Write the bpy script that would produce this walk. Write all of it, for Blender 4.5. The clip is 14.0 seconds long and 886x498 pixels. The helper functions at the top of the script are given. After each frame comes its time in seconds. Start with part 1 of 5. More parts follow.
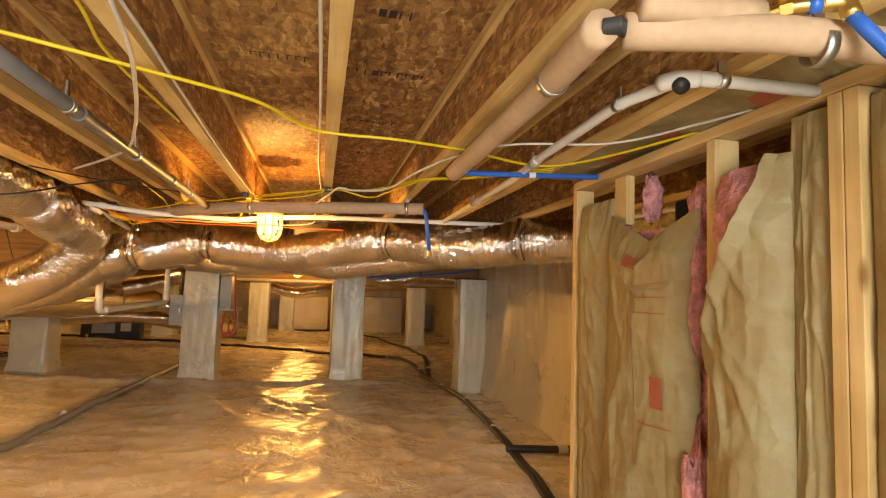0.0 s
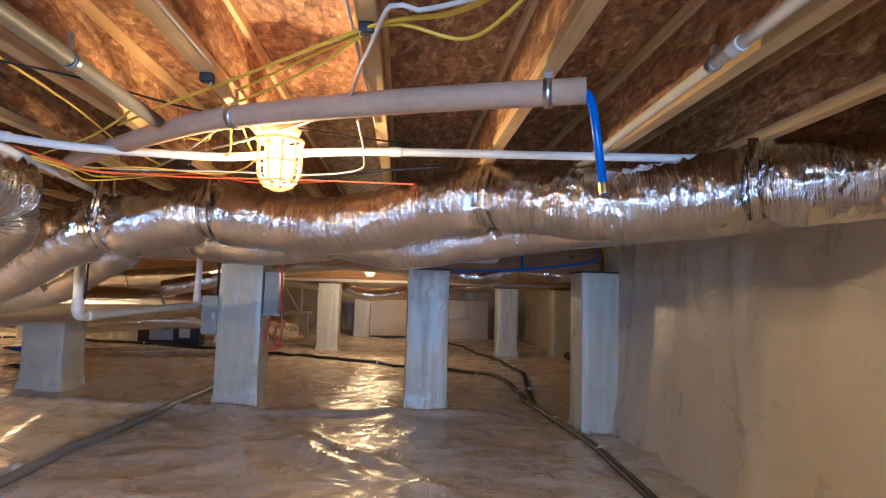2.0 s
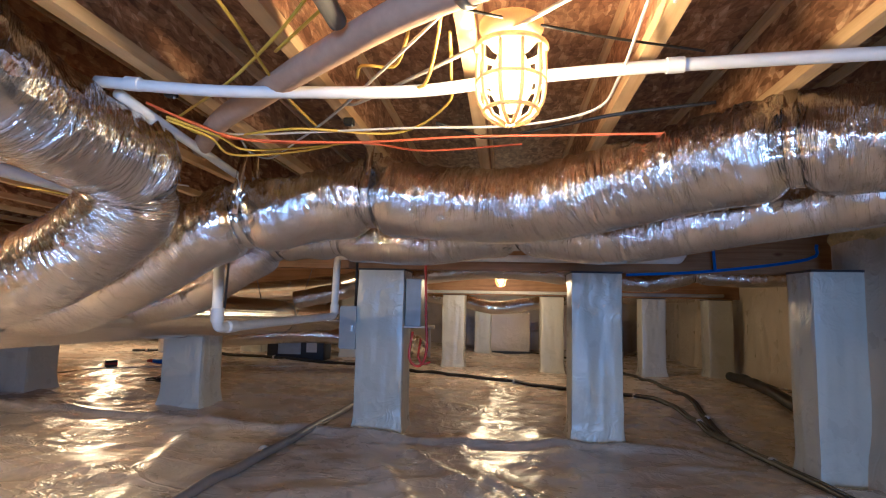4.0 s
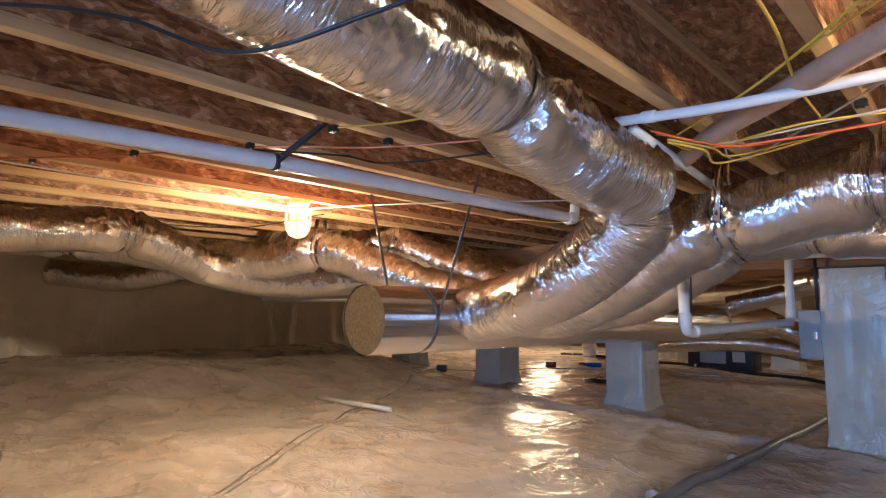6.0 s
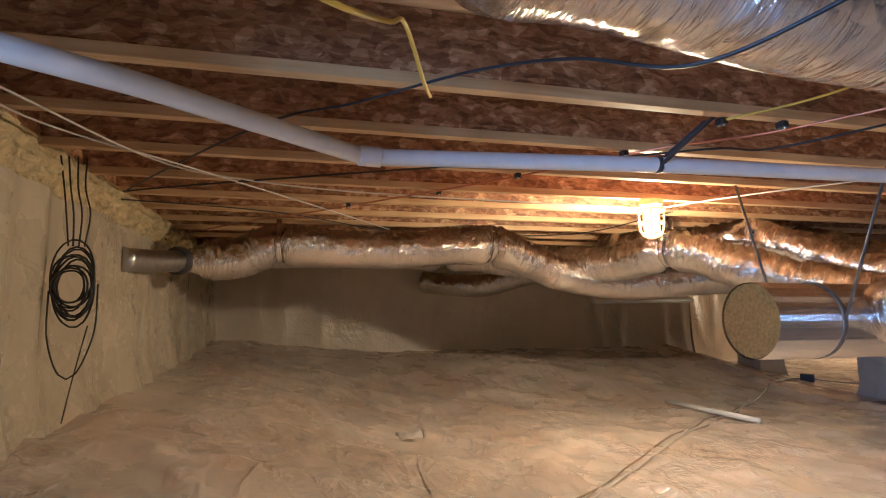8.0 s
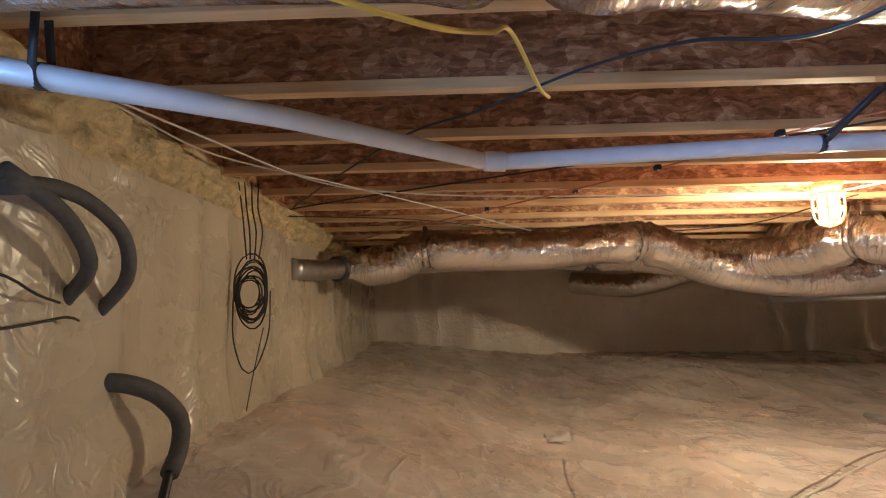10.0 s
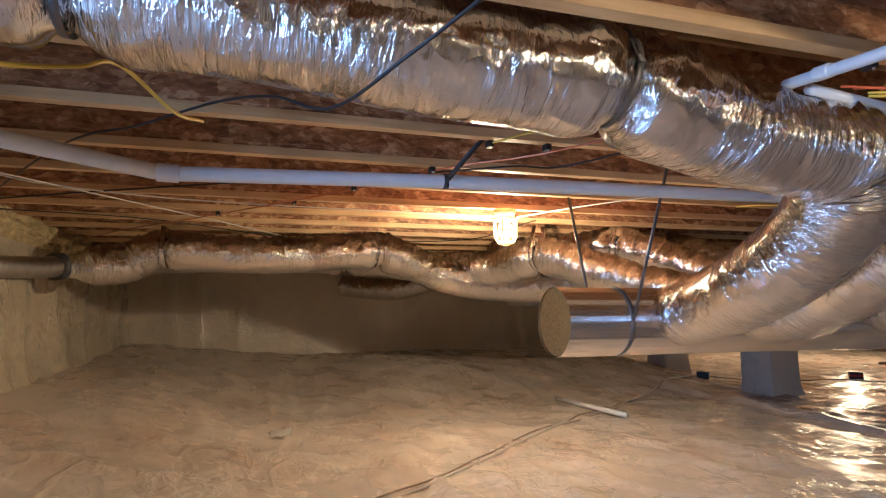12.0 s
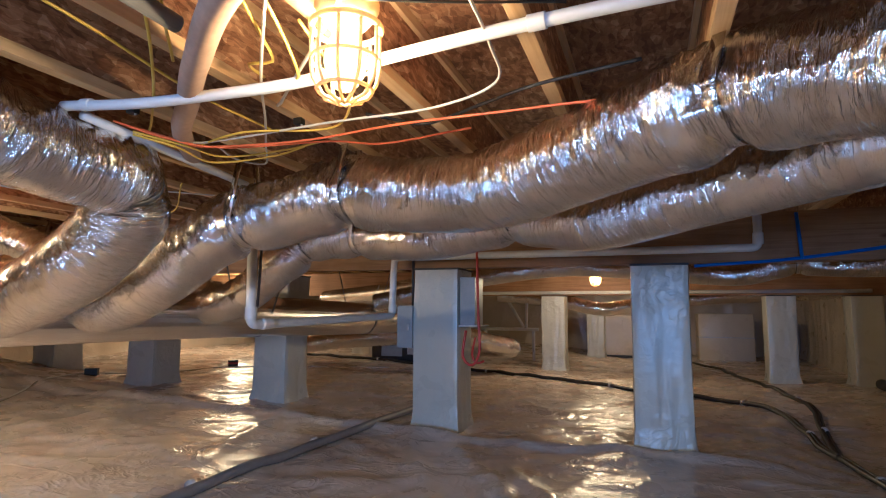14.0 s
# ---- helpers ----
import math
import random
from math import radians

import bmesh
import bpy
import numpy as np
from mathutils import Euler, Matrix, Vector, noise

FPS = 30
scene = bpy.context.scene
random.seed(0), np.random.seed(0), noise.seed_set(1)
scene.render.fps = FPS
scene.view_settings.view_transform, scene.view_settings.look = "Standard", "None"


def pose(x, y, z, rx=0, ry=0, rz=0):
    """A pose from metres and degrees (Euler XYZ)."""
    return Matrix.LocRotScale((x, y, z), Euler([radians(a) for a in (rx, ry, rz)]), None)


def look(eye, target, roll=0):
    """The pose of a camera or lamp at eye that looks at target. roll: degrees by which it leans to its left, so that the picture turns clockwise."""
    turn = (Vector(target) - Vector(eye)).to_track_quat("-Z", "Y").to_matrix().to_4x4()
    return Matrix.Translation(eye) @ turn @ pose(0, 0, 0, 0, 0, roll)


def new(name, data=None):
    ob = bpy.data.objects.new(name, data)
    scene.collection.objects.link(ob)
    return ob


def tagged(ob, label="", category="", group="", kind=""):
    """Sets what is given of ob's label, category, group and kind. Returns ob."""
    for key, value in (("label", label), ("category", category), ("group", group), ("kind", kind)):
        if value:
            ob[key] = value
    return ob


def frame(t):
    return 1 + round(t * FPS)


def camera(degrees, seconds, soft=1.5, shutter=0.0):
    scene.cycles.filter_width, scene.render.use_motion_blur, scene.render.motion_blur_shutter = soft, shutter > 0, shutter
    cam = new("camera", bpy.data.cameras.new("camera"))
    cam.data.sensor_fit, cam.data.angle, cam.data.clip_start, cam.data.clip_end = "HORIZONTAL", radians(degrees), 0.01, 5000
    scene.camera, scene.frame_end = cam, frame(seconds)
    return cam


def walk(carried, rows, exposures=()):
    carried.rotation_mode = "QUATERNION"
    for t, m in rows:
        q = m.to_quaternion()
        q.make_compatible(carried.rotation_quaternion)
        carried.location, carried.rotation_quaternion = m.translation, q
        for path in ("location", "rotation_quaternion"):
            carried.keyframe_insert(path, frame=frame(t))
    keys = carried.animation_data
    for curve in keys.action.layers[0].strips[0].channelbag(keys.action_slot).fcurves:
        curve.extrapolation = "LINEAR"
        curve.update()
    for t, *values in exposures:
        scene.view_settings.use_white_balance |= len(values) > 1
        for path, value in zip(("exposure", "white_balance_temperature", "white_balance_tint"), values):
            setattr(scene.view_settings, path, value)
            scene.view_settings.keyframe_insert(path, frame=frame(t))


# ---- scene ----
cam = camera(77.5, 14.0, soft=1.1)
METRES, EYE, TILT, LEAN, TURN = 5.28, 1.2, 0.0, 0.0, -12.4
ROWS = [
    (0.0, 0.0, 0.0, 0.0, -0.15, 4.44, -1.88),
    (0.5, -0.0159, 0.0869, 0.0012, 0.92, 4.56, -2.08),
    (1.0, -0.0288, 0.1962, -0.0187, 3.5, 4.41, -1.95),
    (1.5, -0.0358, 0.2745, -0.0094, 6.66, 4.38, -1.64),
    (2.0, -0.0536, 0.3454, -0.0105, 8.15, 4.59, -1.69),
    (4.5, -0.1941, 0.47, -0.0242, 26.47, 6.44, -1.02),
    (5.0, -0.2017, 0.4455, -0.0237, 36.94, 6.43, -0.75),
    (5.5, -0.208, 0.4213, -0.0254, 47.72, 6.23, -0.6),
    (6.0, -0.2146, 0.3999, -0.0269, 57.55, 6.13, -0.32),
    (6.5, -0.2198, 0.3811, -0.0273, 66.15, 6.14, -0.12),
    (7.0, -0.2233, 0.3635, -0.0269, 74.14, 6.19, 0.04),
    (7.5, -0.2232, 0.3485, -0.0277, 81.65, 6.25, 0.25),
    (8.0, -0.2183, 0.336, -0.0275, 88.41, 6.36, 0.38),
    (8.5, -0.2131, 0.3262, -0.0284, 94.62, 6.46, 0.53),
    (11.0, -0.2076, 0.4044, -0.0264, 105.69, 6.79, 0.97),
    (11.5, -0.1939, 0.4384, -0.0255, 97.41, 6.62, 0.91),
    (12.0, -0.1712, 0.4706, -0.0278, 85.56, 6.56, 0.68),
    (12.5, -0.1448, 0.4955, -0.0284, 72.76, 6.45, 0.41),
    (13.0, -0.1167, 0.5127, -0.0301, 59.86, 6.31, 0.14),
    (13.5, -0.0886, 0.5243, -0.0328, 46.87, 6.25, -0.1),
    (14.0, -0.059, 0.5304, -0.0324, 32.75, 6.25, -0.4),
]
EXPOSURES = [(0.0, 0.38, 9000, 10), (0.5, 0.33, 7800, 10), (1.0, 0.26, 6000, 10), (1.5, 0.25, 4800, 10), (2.0, 0.28, 4400, 10), (5.0, 0.10, 4050, 10), (8.0, 0.2, 3950, 10), (11.0, 0.2, 3950, 10), (12.0, 0.05, 4000, 10), (14.0, 0.0, 4050, 10)]
walk(cam, [(t, pose(0, 0, EYE, TILT, LEAN, TURN) @ pose(METRES * x, METRES * y, METRES * z, 90 + pitch, roll, yaw)) for t, x, y, z, yaw, pitch, roll in ROWS], EXPOSURES)

# ---------------------------------------------------------------- light
world = bpy.data.worlds.new("world")
scene.world = world
world.use_nodes = True
wn = world.node_tree
sky = wn.nodes.new("ShaderNodeTexSky")
sky.sky_type = "NISHITA"
sky.sun_disc = False
sky.sun_elevation, sky.sun_rotation = radians(35), radians(180)
wn.links.new(sky.outputs[0], wn.nodes["Background"].inputs[0])
wn.nodes["Background"].inputs[1].default_value = 0.1

WARM = (1.0, 0.57, 0.19)


def point_lamp(name, place, watts, colour, radius):
    data = bpy.data.lights.new(name, "POINT")
    data.energy, data.color, data.shadow_soft_size = watts, colour, radius
    ob = new(name, data)
    ob.location = place
    return ob


# x, y, underside of its support, share of the power
LAMPS = [(-0.350, 3.88, 1.748, 0.52), (-3.805, 4.12, 1.748, 1.7), (-0.43, 11.2, 1.63, 1.05), (-0.40, 15.3, 1.748, 0.6), (-7.6, 12.2, 1.748, 2.2)]
LAMP_WATTS = 95.0
for lx, ly, lz, k in LAMPS:
    point_lamp("bulb_light", (lx, ly, lz - 0.165), LAMP_WATTS * k, WARM, 0.035)

# added cool fill lamp behind the camera, set in an invented wall opening
rear_fill_data = bpy.data.lights.new("rear_cool_fill", "AREA")
rear_fill_data.shape, rear_fill_data.size, rear_fill_data.size_y = "RECTANGLE", 1.5, 0.9
rear_fill_data.energy, rear_fill_data.color = 128.0, (0.70, 0.83, 1.0)
rear_fill_light = new("rear_cool_fill", rear_fill_data)
rear_fill_light.matrix_world = look((-0.1, -1.93, 1.15), (-1.2, 3.0, 1.2))


# ---------------------------------------------------------------- materials
def material(name):
    m = bpy.data.materials.new(name)
    m.use_nodes = True
    return m, m.node_tree, m.node_tree.nodes["Principled BSDF"]


def coords(nt, scale=(1, 1, 1), use="Object"):
    tc = nt.nodes.new("ShaderNodeTexCoord")
    mp = nt.nodes.new("ShaderNodeMapping")
    mp.inputs["Scale"].default_value = scale
    nt.links.new(tc.outputs[use], mp.inputs[0])
    return mp.outputs[0]


def noise_tex(nt, vec, scale, detail=4.0, rough=0.55, distortion=0.0):
    n = nt.nodes.new("ShaderNodeTexNoise")
    n.inputs["Scale"].default_value = scale
    n.inputs["Detail"].default_value = detail
    n.inputs["Roughness"].default_value = rough
    n.inputs["Distortion"].default_value = distortion
    nt.links.new(vec, n.inputs["Vector"])
    return n.outputs["Fac"]


def ramp(nt, fac, stops):
    r = nt.nodes.new("ShaderNodeValToRGB")
    while len(r.color_ramp.elements) < len(stops):
        r.color_ramp.elements.new(0.5)
    for e, (p, c) in zip(r.color_ramp.elements, stops):
        e.position = p
        e.color = (*c, 1) if len(c) == 3 else c
    nt.links.new(fac, r.inputs[0])
    return r.outputs[0]


def mix(nt, fac, a, b, blend="MIX"):
    m = nt.nodes.new("ShaderNodeMix")
    m.data_type, m.blend_type = "RGBA", blend
    if isinstance(fac, float):
        m.inputs["Factor"].default_value = fac
    else:
        nt.links.new(fac, m.inputs["Factor"])
    for sock, v in ((m.inputs[6], a), (m.inputs[7], b)):
        if isinstance(v, tuple):
            sock.default_value = (*v, 1)
        else:
            nt.links.new(v, sock)
    return m.outputs[2]


def bump(nt, bsdf, height, strength, distance, after=None):
    b = nt.nodes.new("ShaderNodeBump")
    b.inputs["Strength"].default_value = strength
    b.inputs["Distance"].default_value = distance
    nt.links.new(height, b.inputs["Height"])
    if after:
        nt.links.new(after, b.inputs["Normal"])
    nt.links.new(b.outputs[0], bsdf.inputs["Normal"])
    return b.outputs[0]


def rand(nt):
    return nt.nodes.new("ShaderNodeObjectInfo").outputs["Random"]


def simple(name, colour, rough=0.5, metal=0.0, spec=0.5, vary=0.12, scale=18.0, bump_s=0.15, bump_d=0.002):
    m, nt, b = material(name)
    v = coords(nt)
    n1 = noise_tex(nt, v, scale, 5)
    n2 = noise_tex(nt, v, scale * 0.12, 3)
    lo = tuple(c * (1 - vary) for c in colour)
    hi = tuple(min(1, c * (1 + vary)) for c in colour)
    c1 = ramp(nt, n1, [(0.3, lo), (0.7, hi)])
    dirt = ramp(nt, n2, [(0.35, (0.86, 0.84, 0.8)), (0.6, (1, 1, 1))])
    col = mix(nt, 0.7, c1, dirt, "MULTIPLY")
    nt.links.new(col, b.inputs["Base Color"])
    b.inputs["Roughness"].default_value = rough
    b.inputs["Metallic"].default_value = metal
    b.inputs["Specular IOR Level"].default_value = spec
    if bump_s:
        bump(nt, b, n1, bump_s, bump_d)
    return m


def ridged(nt, fac, low, high):
    """1 along the middle level of a noise, falling to 0 on both sides: thin raised lines."""
    mid = (low + high) / 2
    return ramp(nt, fac, [(low, (0, 0, 0)), (mid, (1, 1, 1)), (high, (0, 0, 0))])


def poly_sheet(name, colour, rough, folds, mudding=0.0, creases=0.0):
    """Polyethylene sheet: off-white, dusty, glossy, with soft folds and sharp small creases."""
    m, nt, b = material(name)
    v = coords(nt)
    big = noise_tex(nt, v, 0.9, 4)
    mid = noise_tex(nt, coords(nt, (1.0, 1.5, 1.0)), 1.5, 2, 0.4, 0.5)
    dusty = ramp(nt, big, [(0.36, tuple(c * 0.84 for c in colour)), (0.66, colour)])
    spots = ramp(nt, noise_tex(nt, v, 14.0, 6, 0.7), [(0.60, (1, 1, 1)), (0.78, (0.80, 0.74, 0.64))])
    mud = ramp(nt, noise_tex(nt, coords(nt, (1.0, 1.7, 1.0)), 1.1, 6, 0.62, 0.4), [(0.46, (1, 1, 1)), (0.70, (0.72, 0.58, 0.42))])
    col = mix(nt, 0.25, dusty, spots, "MULTIPLY")
    nt.links.new(mix(nt, mudding, col, mud, "MULTIPLY"), b.inputs["Base Color"])
    rr = ramp(nt, noise_tex(nt, v, 3.0, 5), [(0.3, (rough * 0.85,) * 3), (0.75, (min(1, rough * 1.25),) * 3)])
    nt.links.new(rr, b.inputs["Roughness"])
    b.inputs["Specular IOR Level"].default_value = 0.55
    first = bump(nt, b, mid, 0.30 * folds, 0.08)
    # crinkles: sharp short ridges in patches
    where = ramp(nt, noise_tex(nt, v, 1.6, 3), [(0.44, (0.12, 0.12, 0.12)), (0.62, (1, 1, 1))])
    fine = ridged(nt, noise_tex(nt, v, 7.0, 2, 0.5, 1.2), 0.40, 0.60)
    second = bump(nt, b, mix(nt, 1.0, fine, where, "MULTIPLY"), 0.30 * folds, 0.016, first)
    flat = facets(nt, coords(nt, (1.0, 0.55, 1.0)), 7.0, 2.0, 0.25)
    second = bump(nt, b, mix(nt, 1.0, flat, where, "MULTIPLY"), 0.38 * folds, 0.030, second)
    tiny = bump(nt, b, noise_tex(nt, v, 34.0, 2, 0.5, 0.5), 0.12 * folds, 0.004, second)
    if creases:
        # long soft ridges along the middle level of a slow noise
        slow = noise_tex(nt, coords(nt, (1.0, 2.2, 1.0)), 1.3, 2, 0.45, 0.9)
        lines = ridged(nt, slow, 0.46, 0.54)
        there = ramp(nt, noise_tex(nt, v, 1.3, 3), [(0.42, (0, 0, 0)), (0.62, (1, 1, 1))])
        bump(nt, b, mix(nt, 1.0, lines, there, "MULTIPLY"), creases, 0.022, tiny)
    return m


def facets(nt, vec, scale, warp_scale, warp):
    """Height of crumpled film: flat little planes meeting in sharp ridges."""
    off = nt.nodes.new("ShaderNodeTexNoise")
    off.inputs["Scale"].default_value = warp_scale
    nt.links.new(vec, off.inputs["Vector"])
    vo = nt.nodes.new("ShaderNodeTexVoronoi")
    vo.distance = "MANHATTAN"
    vo.inputs["Scale"].default_value = scale
    nt.links.new(mix(nt, warp, vec, off.outputs["Color"], "ADD"), vo.inputs["Vector"])
    return vo.outputs["Distance"]


def foil(name, base=(0.90, 0.89, 0.88), rough=0.09, crease=1.0):
    """Aluminised film over insulation: drawn into sharp pleats along the top of the run, smoother below."""
    m, nt, b = material(name)
    v = coords(nt)
    b.inputs["Metallic"].default_value = 1.0
    uv = nt.nodes.new("ShaderNodeTexCoord").outputs["UV"]
    sep = nt.nodes.new("ShaderNodeSeparateXYZ")
    nt.links.new(uv, sep.inputs[0])
    drawn = ramp(nt, sep.outputs[1], [(0.0, (0.40, 0.40, 0.40)), (0.07, (0.10, 0.10, 0.10)), (0.42, (0.10, 0.10, 0.10)), (0.60, (1, 1, 1)), (0.90, (1, 1, 1)), (1.0, (0.40, 0.40, 0.40))])
    patch = ramp(nt, noise_tex(nt, v, 3.2, 3), [(0.36, (0.35, 0.35, 0.35)), (0.62, (1, 1, 1))])
    where = mix(nt, 1.0, drawn, patch, "MULTIPLY")
    large = facets(nt, coords(nt, (25.0, 4.2, 1.0), "UV"), 1.0, 1.1, 0.9)
    small = facets(nt, coords(nt, (64.0, 17.0, 1.0), "UV"), 1.0, 0.9, 0.8)
    n2 = noise_tex(nt, v, 5.0, 4)
    col = ramp(nt, n2, [(0.3, tuple(c * 0.90 for c in base)), (0.7, base)])
    nt.links.new(col, b.inputs["Base Color"])
    rr = ramp(nt, n2, [(0.3, (rough * 0.7,) * 3), (0.75, (rough * 1.5,) * 3)])
    nt.links.new(rr, b.inputs["Roughness"])
    first = bump(nt, b, mix(nt, 1.0, large, where, "MULTIPLY"), 1.0 * crease, 0.045)
    second = bump(nt, b, mix(nt, 1.0, small, where, "MULTIPLY"), 0.9 * crease, 0.016, first)
    bump(nt, b, noise_tex(nt, v, 9.0, 3, 0.5, 0.6), 0.25 * crease, 0.012, second)
    return m


def foil(name, base=(0.82, 0.81, 0.80), rough=0.10, crease=1.0):
    """Aluminised film over insulation: bright, with fine pleats across the run and a few crumpled patches."""
    m, nt, b = material(name)
    v = coords(nt)
    b.inputs["Metallic"].default_value = 1.0
    pleat = noise_tex(nt, coords(nt, (34.0, 5.5, 1.0), "UV"), 1.0, 4, 0.6, 1.3)
    fine = noise_tex(nt, coords(nt, (95.0, 9.0, 1.0), "UV"), 1.0, 2, 0.5, 0.6)
    patch = ramp(nt, noise_tex(nt, v, 3.2, 3), [(0.38, (0.12, 0.12, 0.12)), (0.66, (1, 1, 1))])
    crumple = nt.nodes.new("ShaderNodeTexVoronoi")
    crumple.inputs["Scale"].default_value = 17.0
    warp = nt.nodes.new("ShaderNodeTexNoise")
    warp.inputs["Scale"].default_value = 6.0
    nt.links.new(v, warp.inputs["Vector"])
    nt.links.new(mix(nt, 0.2, v, warp.outputs["Color"], "ADD"), crumple.inputs["Vector"])
    n2 = noise_tex(nt, v, 5.0, 4)
    col = ramp(nt, n2, [(0.3, tuple(c * 0.88 for c in base)), (0.7, base)])
    nt.links.new(col, b.inputs["Base Color"])
    rr = ramp(nt, n2, [(0.3, (rough * 0.75,) * 3), (0.75, (rough * 1.5,) * 3)])
    nt.links.new(rr, b.inputs["Roughness"])
    streak = mix(nt, 1.0, pleat, patch, "MULTIPLY")
    first = bump(nt, b, streak, 0.85 * crease, 0.04)
    second = bump(nt, b, fine, 0.20 * crease, 0.006, first)
    bump(nt, b, crumple.outputs["Distance"], 0.22 * crease, 0.02, second)
    return m


def strand_board(name, tone=1.0):
    """Oriented strand board: overlapping pale and dark wood strands."""
    m, nt, b = material(name)
    v = coords(nt)
    warp = nt.nodes.new("ShaderNodeTexNoise")
    warp.inputs["Scale"].default_value = 6.0
    nt.links.new(v, warp.inputs["Vector"])
    layers = []
    for sc in ((30, 13, 62), (62, 21, 30), (24, 40, 75)):
        mp = nt.nodes.new("ShaderNodeMapping")
        mp.inputs["Scale"].default_value = sc
        mp.inputs["Rotation"].default_value = (0.3 * sc[0], 0.21 * sc[1], 0.17 * sc[2])
        nt.links.new(mix(nt, 0.08, v, warp.outputs["Color"], "ADD"), mp.inputs[0])
        vo = nt.nodes.new("ShaderNodeTexVoronoi")
        vo.inputs["Scale"].default_value = 1.0
        nt.links.new(mp.outputs[0], vo.inputs["Vector"])
        layers.append(vo.outputs["Color"])
    sep = nt.nodes.new("ShaderNodeSeparateColor")
    nt.links.new(mix(nt, 0.5, layers[0], layers[1]), sep.inputs[0])
    sep2 = nt.nodes.new("ShaderNodeSeparateColor")
    nt.links.new(layers[2], sep2.inputs[0])
    c1 = ramp(nt, sep.outputs[0], [(0.12, (0.13 * tone, 0.060 * tone, 0.022 * tone)), (0.45, (0.235 * tone, 0.122 * tone, 0.045 * tone)),
                                   (0.75, (0.33 * tone, 0.195 * tone, 0.080 * tone)), (0.95, (0.46 * tone, 0.32 * tone, 0.16 * tone))])
    c2 = ramp(nt, sep2.outputs[1], [(0.2, (0.74, 0.68, 0.62)), (0.8, (1.08, 1.05, 1.02))])
    grain = noise_tex(nt, coords(nt, (40, 6, 40)), 3.0, 5)
    c3 = ramp(nt, grain, [(0.3, (0.78, 0.74, 0.7)), (0.7, (1.1, 1.08, 1.05))])
    nt.links.new(mix(nt, 0.8, mix(nt, 0.8, c1, c2, "MULTIPLY"), c3, "MULTIPLY"), b.inputs["Base Color"])
    b.inputs["Roughness"].default_value = 0.62
    bump(nt, b, sep.outputs[1], 0.25, 0.002)
    return m


def lumber(name, pale, dark, axis=1):
    """Sawn softwood with grain along one axis, knots and mill stains."""
    m, nt, b = material(name)
    sc = [38.0, 38.0, 38.0]
    sc[axis] = 1.6
    v = coords(nt, tuple(sc))
    info = rand(nt)
    shift = nt.nodes.new("ShaderNodeVectorMath")
    shift.operation = "ADD"
    comb = nt.nodes.new("ShaderNodeCombineXYZ")
    mul = nt.nodes.new("ShaderNodeMath")
    mul.operation = "MULTIPLY"
    mul.inputs[1].default_value = 57.0
    nt.links.new(info, mul.inputs[0])
    for i in range(3):
        nt.links.new(mul.outputs[0], comb.inputs[i])
    nt.links.new(v, shift.inputs[0])
    nt.links.new(comb.outputs[0], shift.inputs[1])
    g = noise_tex(nt, shift.outputs[0], 1.0, 5, 0.6, 0.5)
    col = ramp(nt, g, [(0.28, dark), (0.52, tuple((p * 2 + d) / 3 for p, d in zip(pale, dark))), (0.7, pale)])
    ks = [5.0, 5.0, 5.0]
    ks[axis] = 2.2
    vo = nt.nodes.new("ShaderNodeTexVoronoi")
    vo.inputs["Scale"].default_value = 1.0
    nt.links.new(coords(nt, tuple(ks)), vo.inputs["Vector"])
    knots = ramp(nt, vo.outputs["Distance"], [(0.04, (0.35, 0.2, 0.1)), (0.11, (1, 1, 1))])
    stain = ramp(nt, noise_tex(nt, coords(nt), 2.3, 4), [(0.36, (0.72, 0.66, 0.58)), (0.6, (1, 1, 1))])
    tint = ramp(nt, info, [(0.0, (0.88, 0.84, 0.8)), (1.0, (1.06, 1.04, 1.0))])
    c = mix(nt, 0.85, col, knots, "MULTIPLY")
    c = mix(nt, 0.8, c, stain, "MULTIPLY")
    nt.links.new(mix(nt, 1.0, c, tint, "MULTIPLY"), b.inputs["Base Color"])
    b.inputs["Roughness"].default_value = 0.58
    bump(nt, b, g, 0.2, 0.0015)
    return m


def kraft(name):
    """Brown building paper: matte, greenish where worn, crumpled into sharp small folds."""
    m, nt, b = material(name)
    v = coords(nt)
    big = noise_tex(nt, v, 4.0, 5, 0.6)
    col = ramp(nt, big, [(0.3, (0.27, 0.175, 0.080)), (0.5, (0.30, 0.225, 0.110)), (0.72, (0.31, 0.265, 0.150))])
    rub = ramp(nt, noise_tex(nt, v, 26.0, 4, 0.7), [(0.40, (0.88, 0.88, 0.86)), (0.62, (1, 1, 1))])
    nt.links.new(mix(nt, 0.8, col, rub, "MULTIPLY"), b.inputs["Base Color"])
    b.inputs["Roughness"].default_value = 0.58
    b.inputs["Specular IOR Level"].default_value = 0.35
    zero = bump(nt, b, facets(nt, coords(nt, (1.0, 5.0, 2.0)), 1.3, 0.8, 0.5), 0.22, 0.04)
    one = bump(nt, b, facets(nt, coords(nt, (1.0, 1.4, 1.0)), 11.0, 0.7, 0.12), 0.42, 0.014, zero)
    bump(nt, b, noise_tex(nt, v, 90.0, 3), 0.10, 0.002, one)
    return m


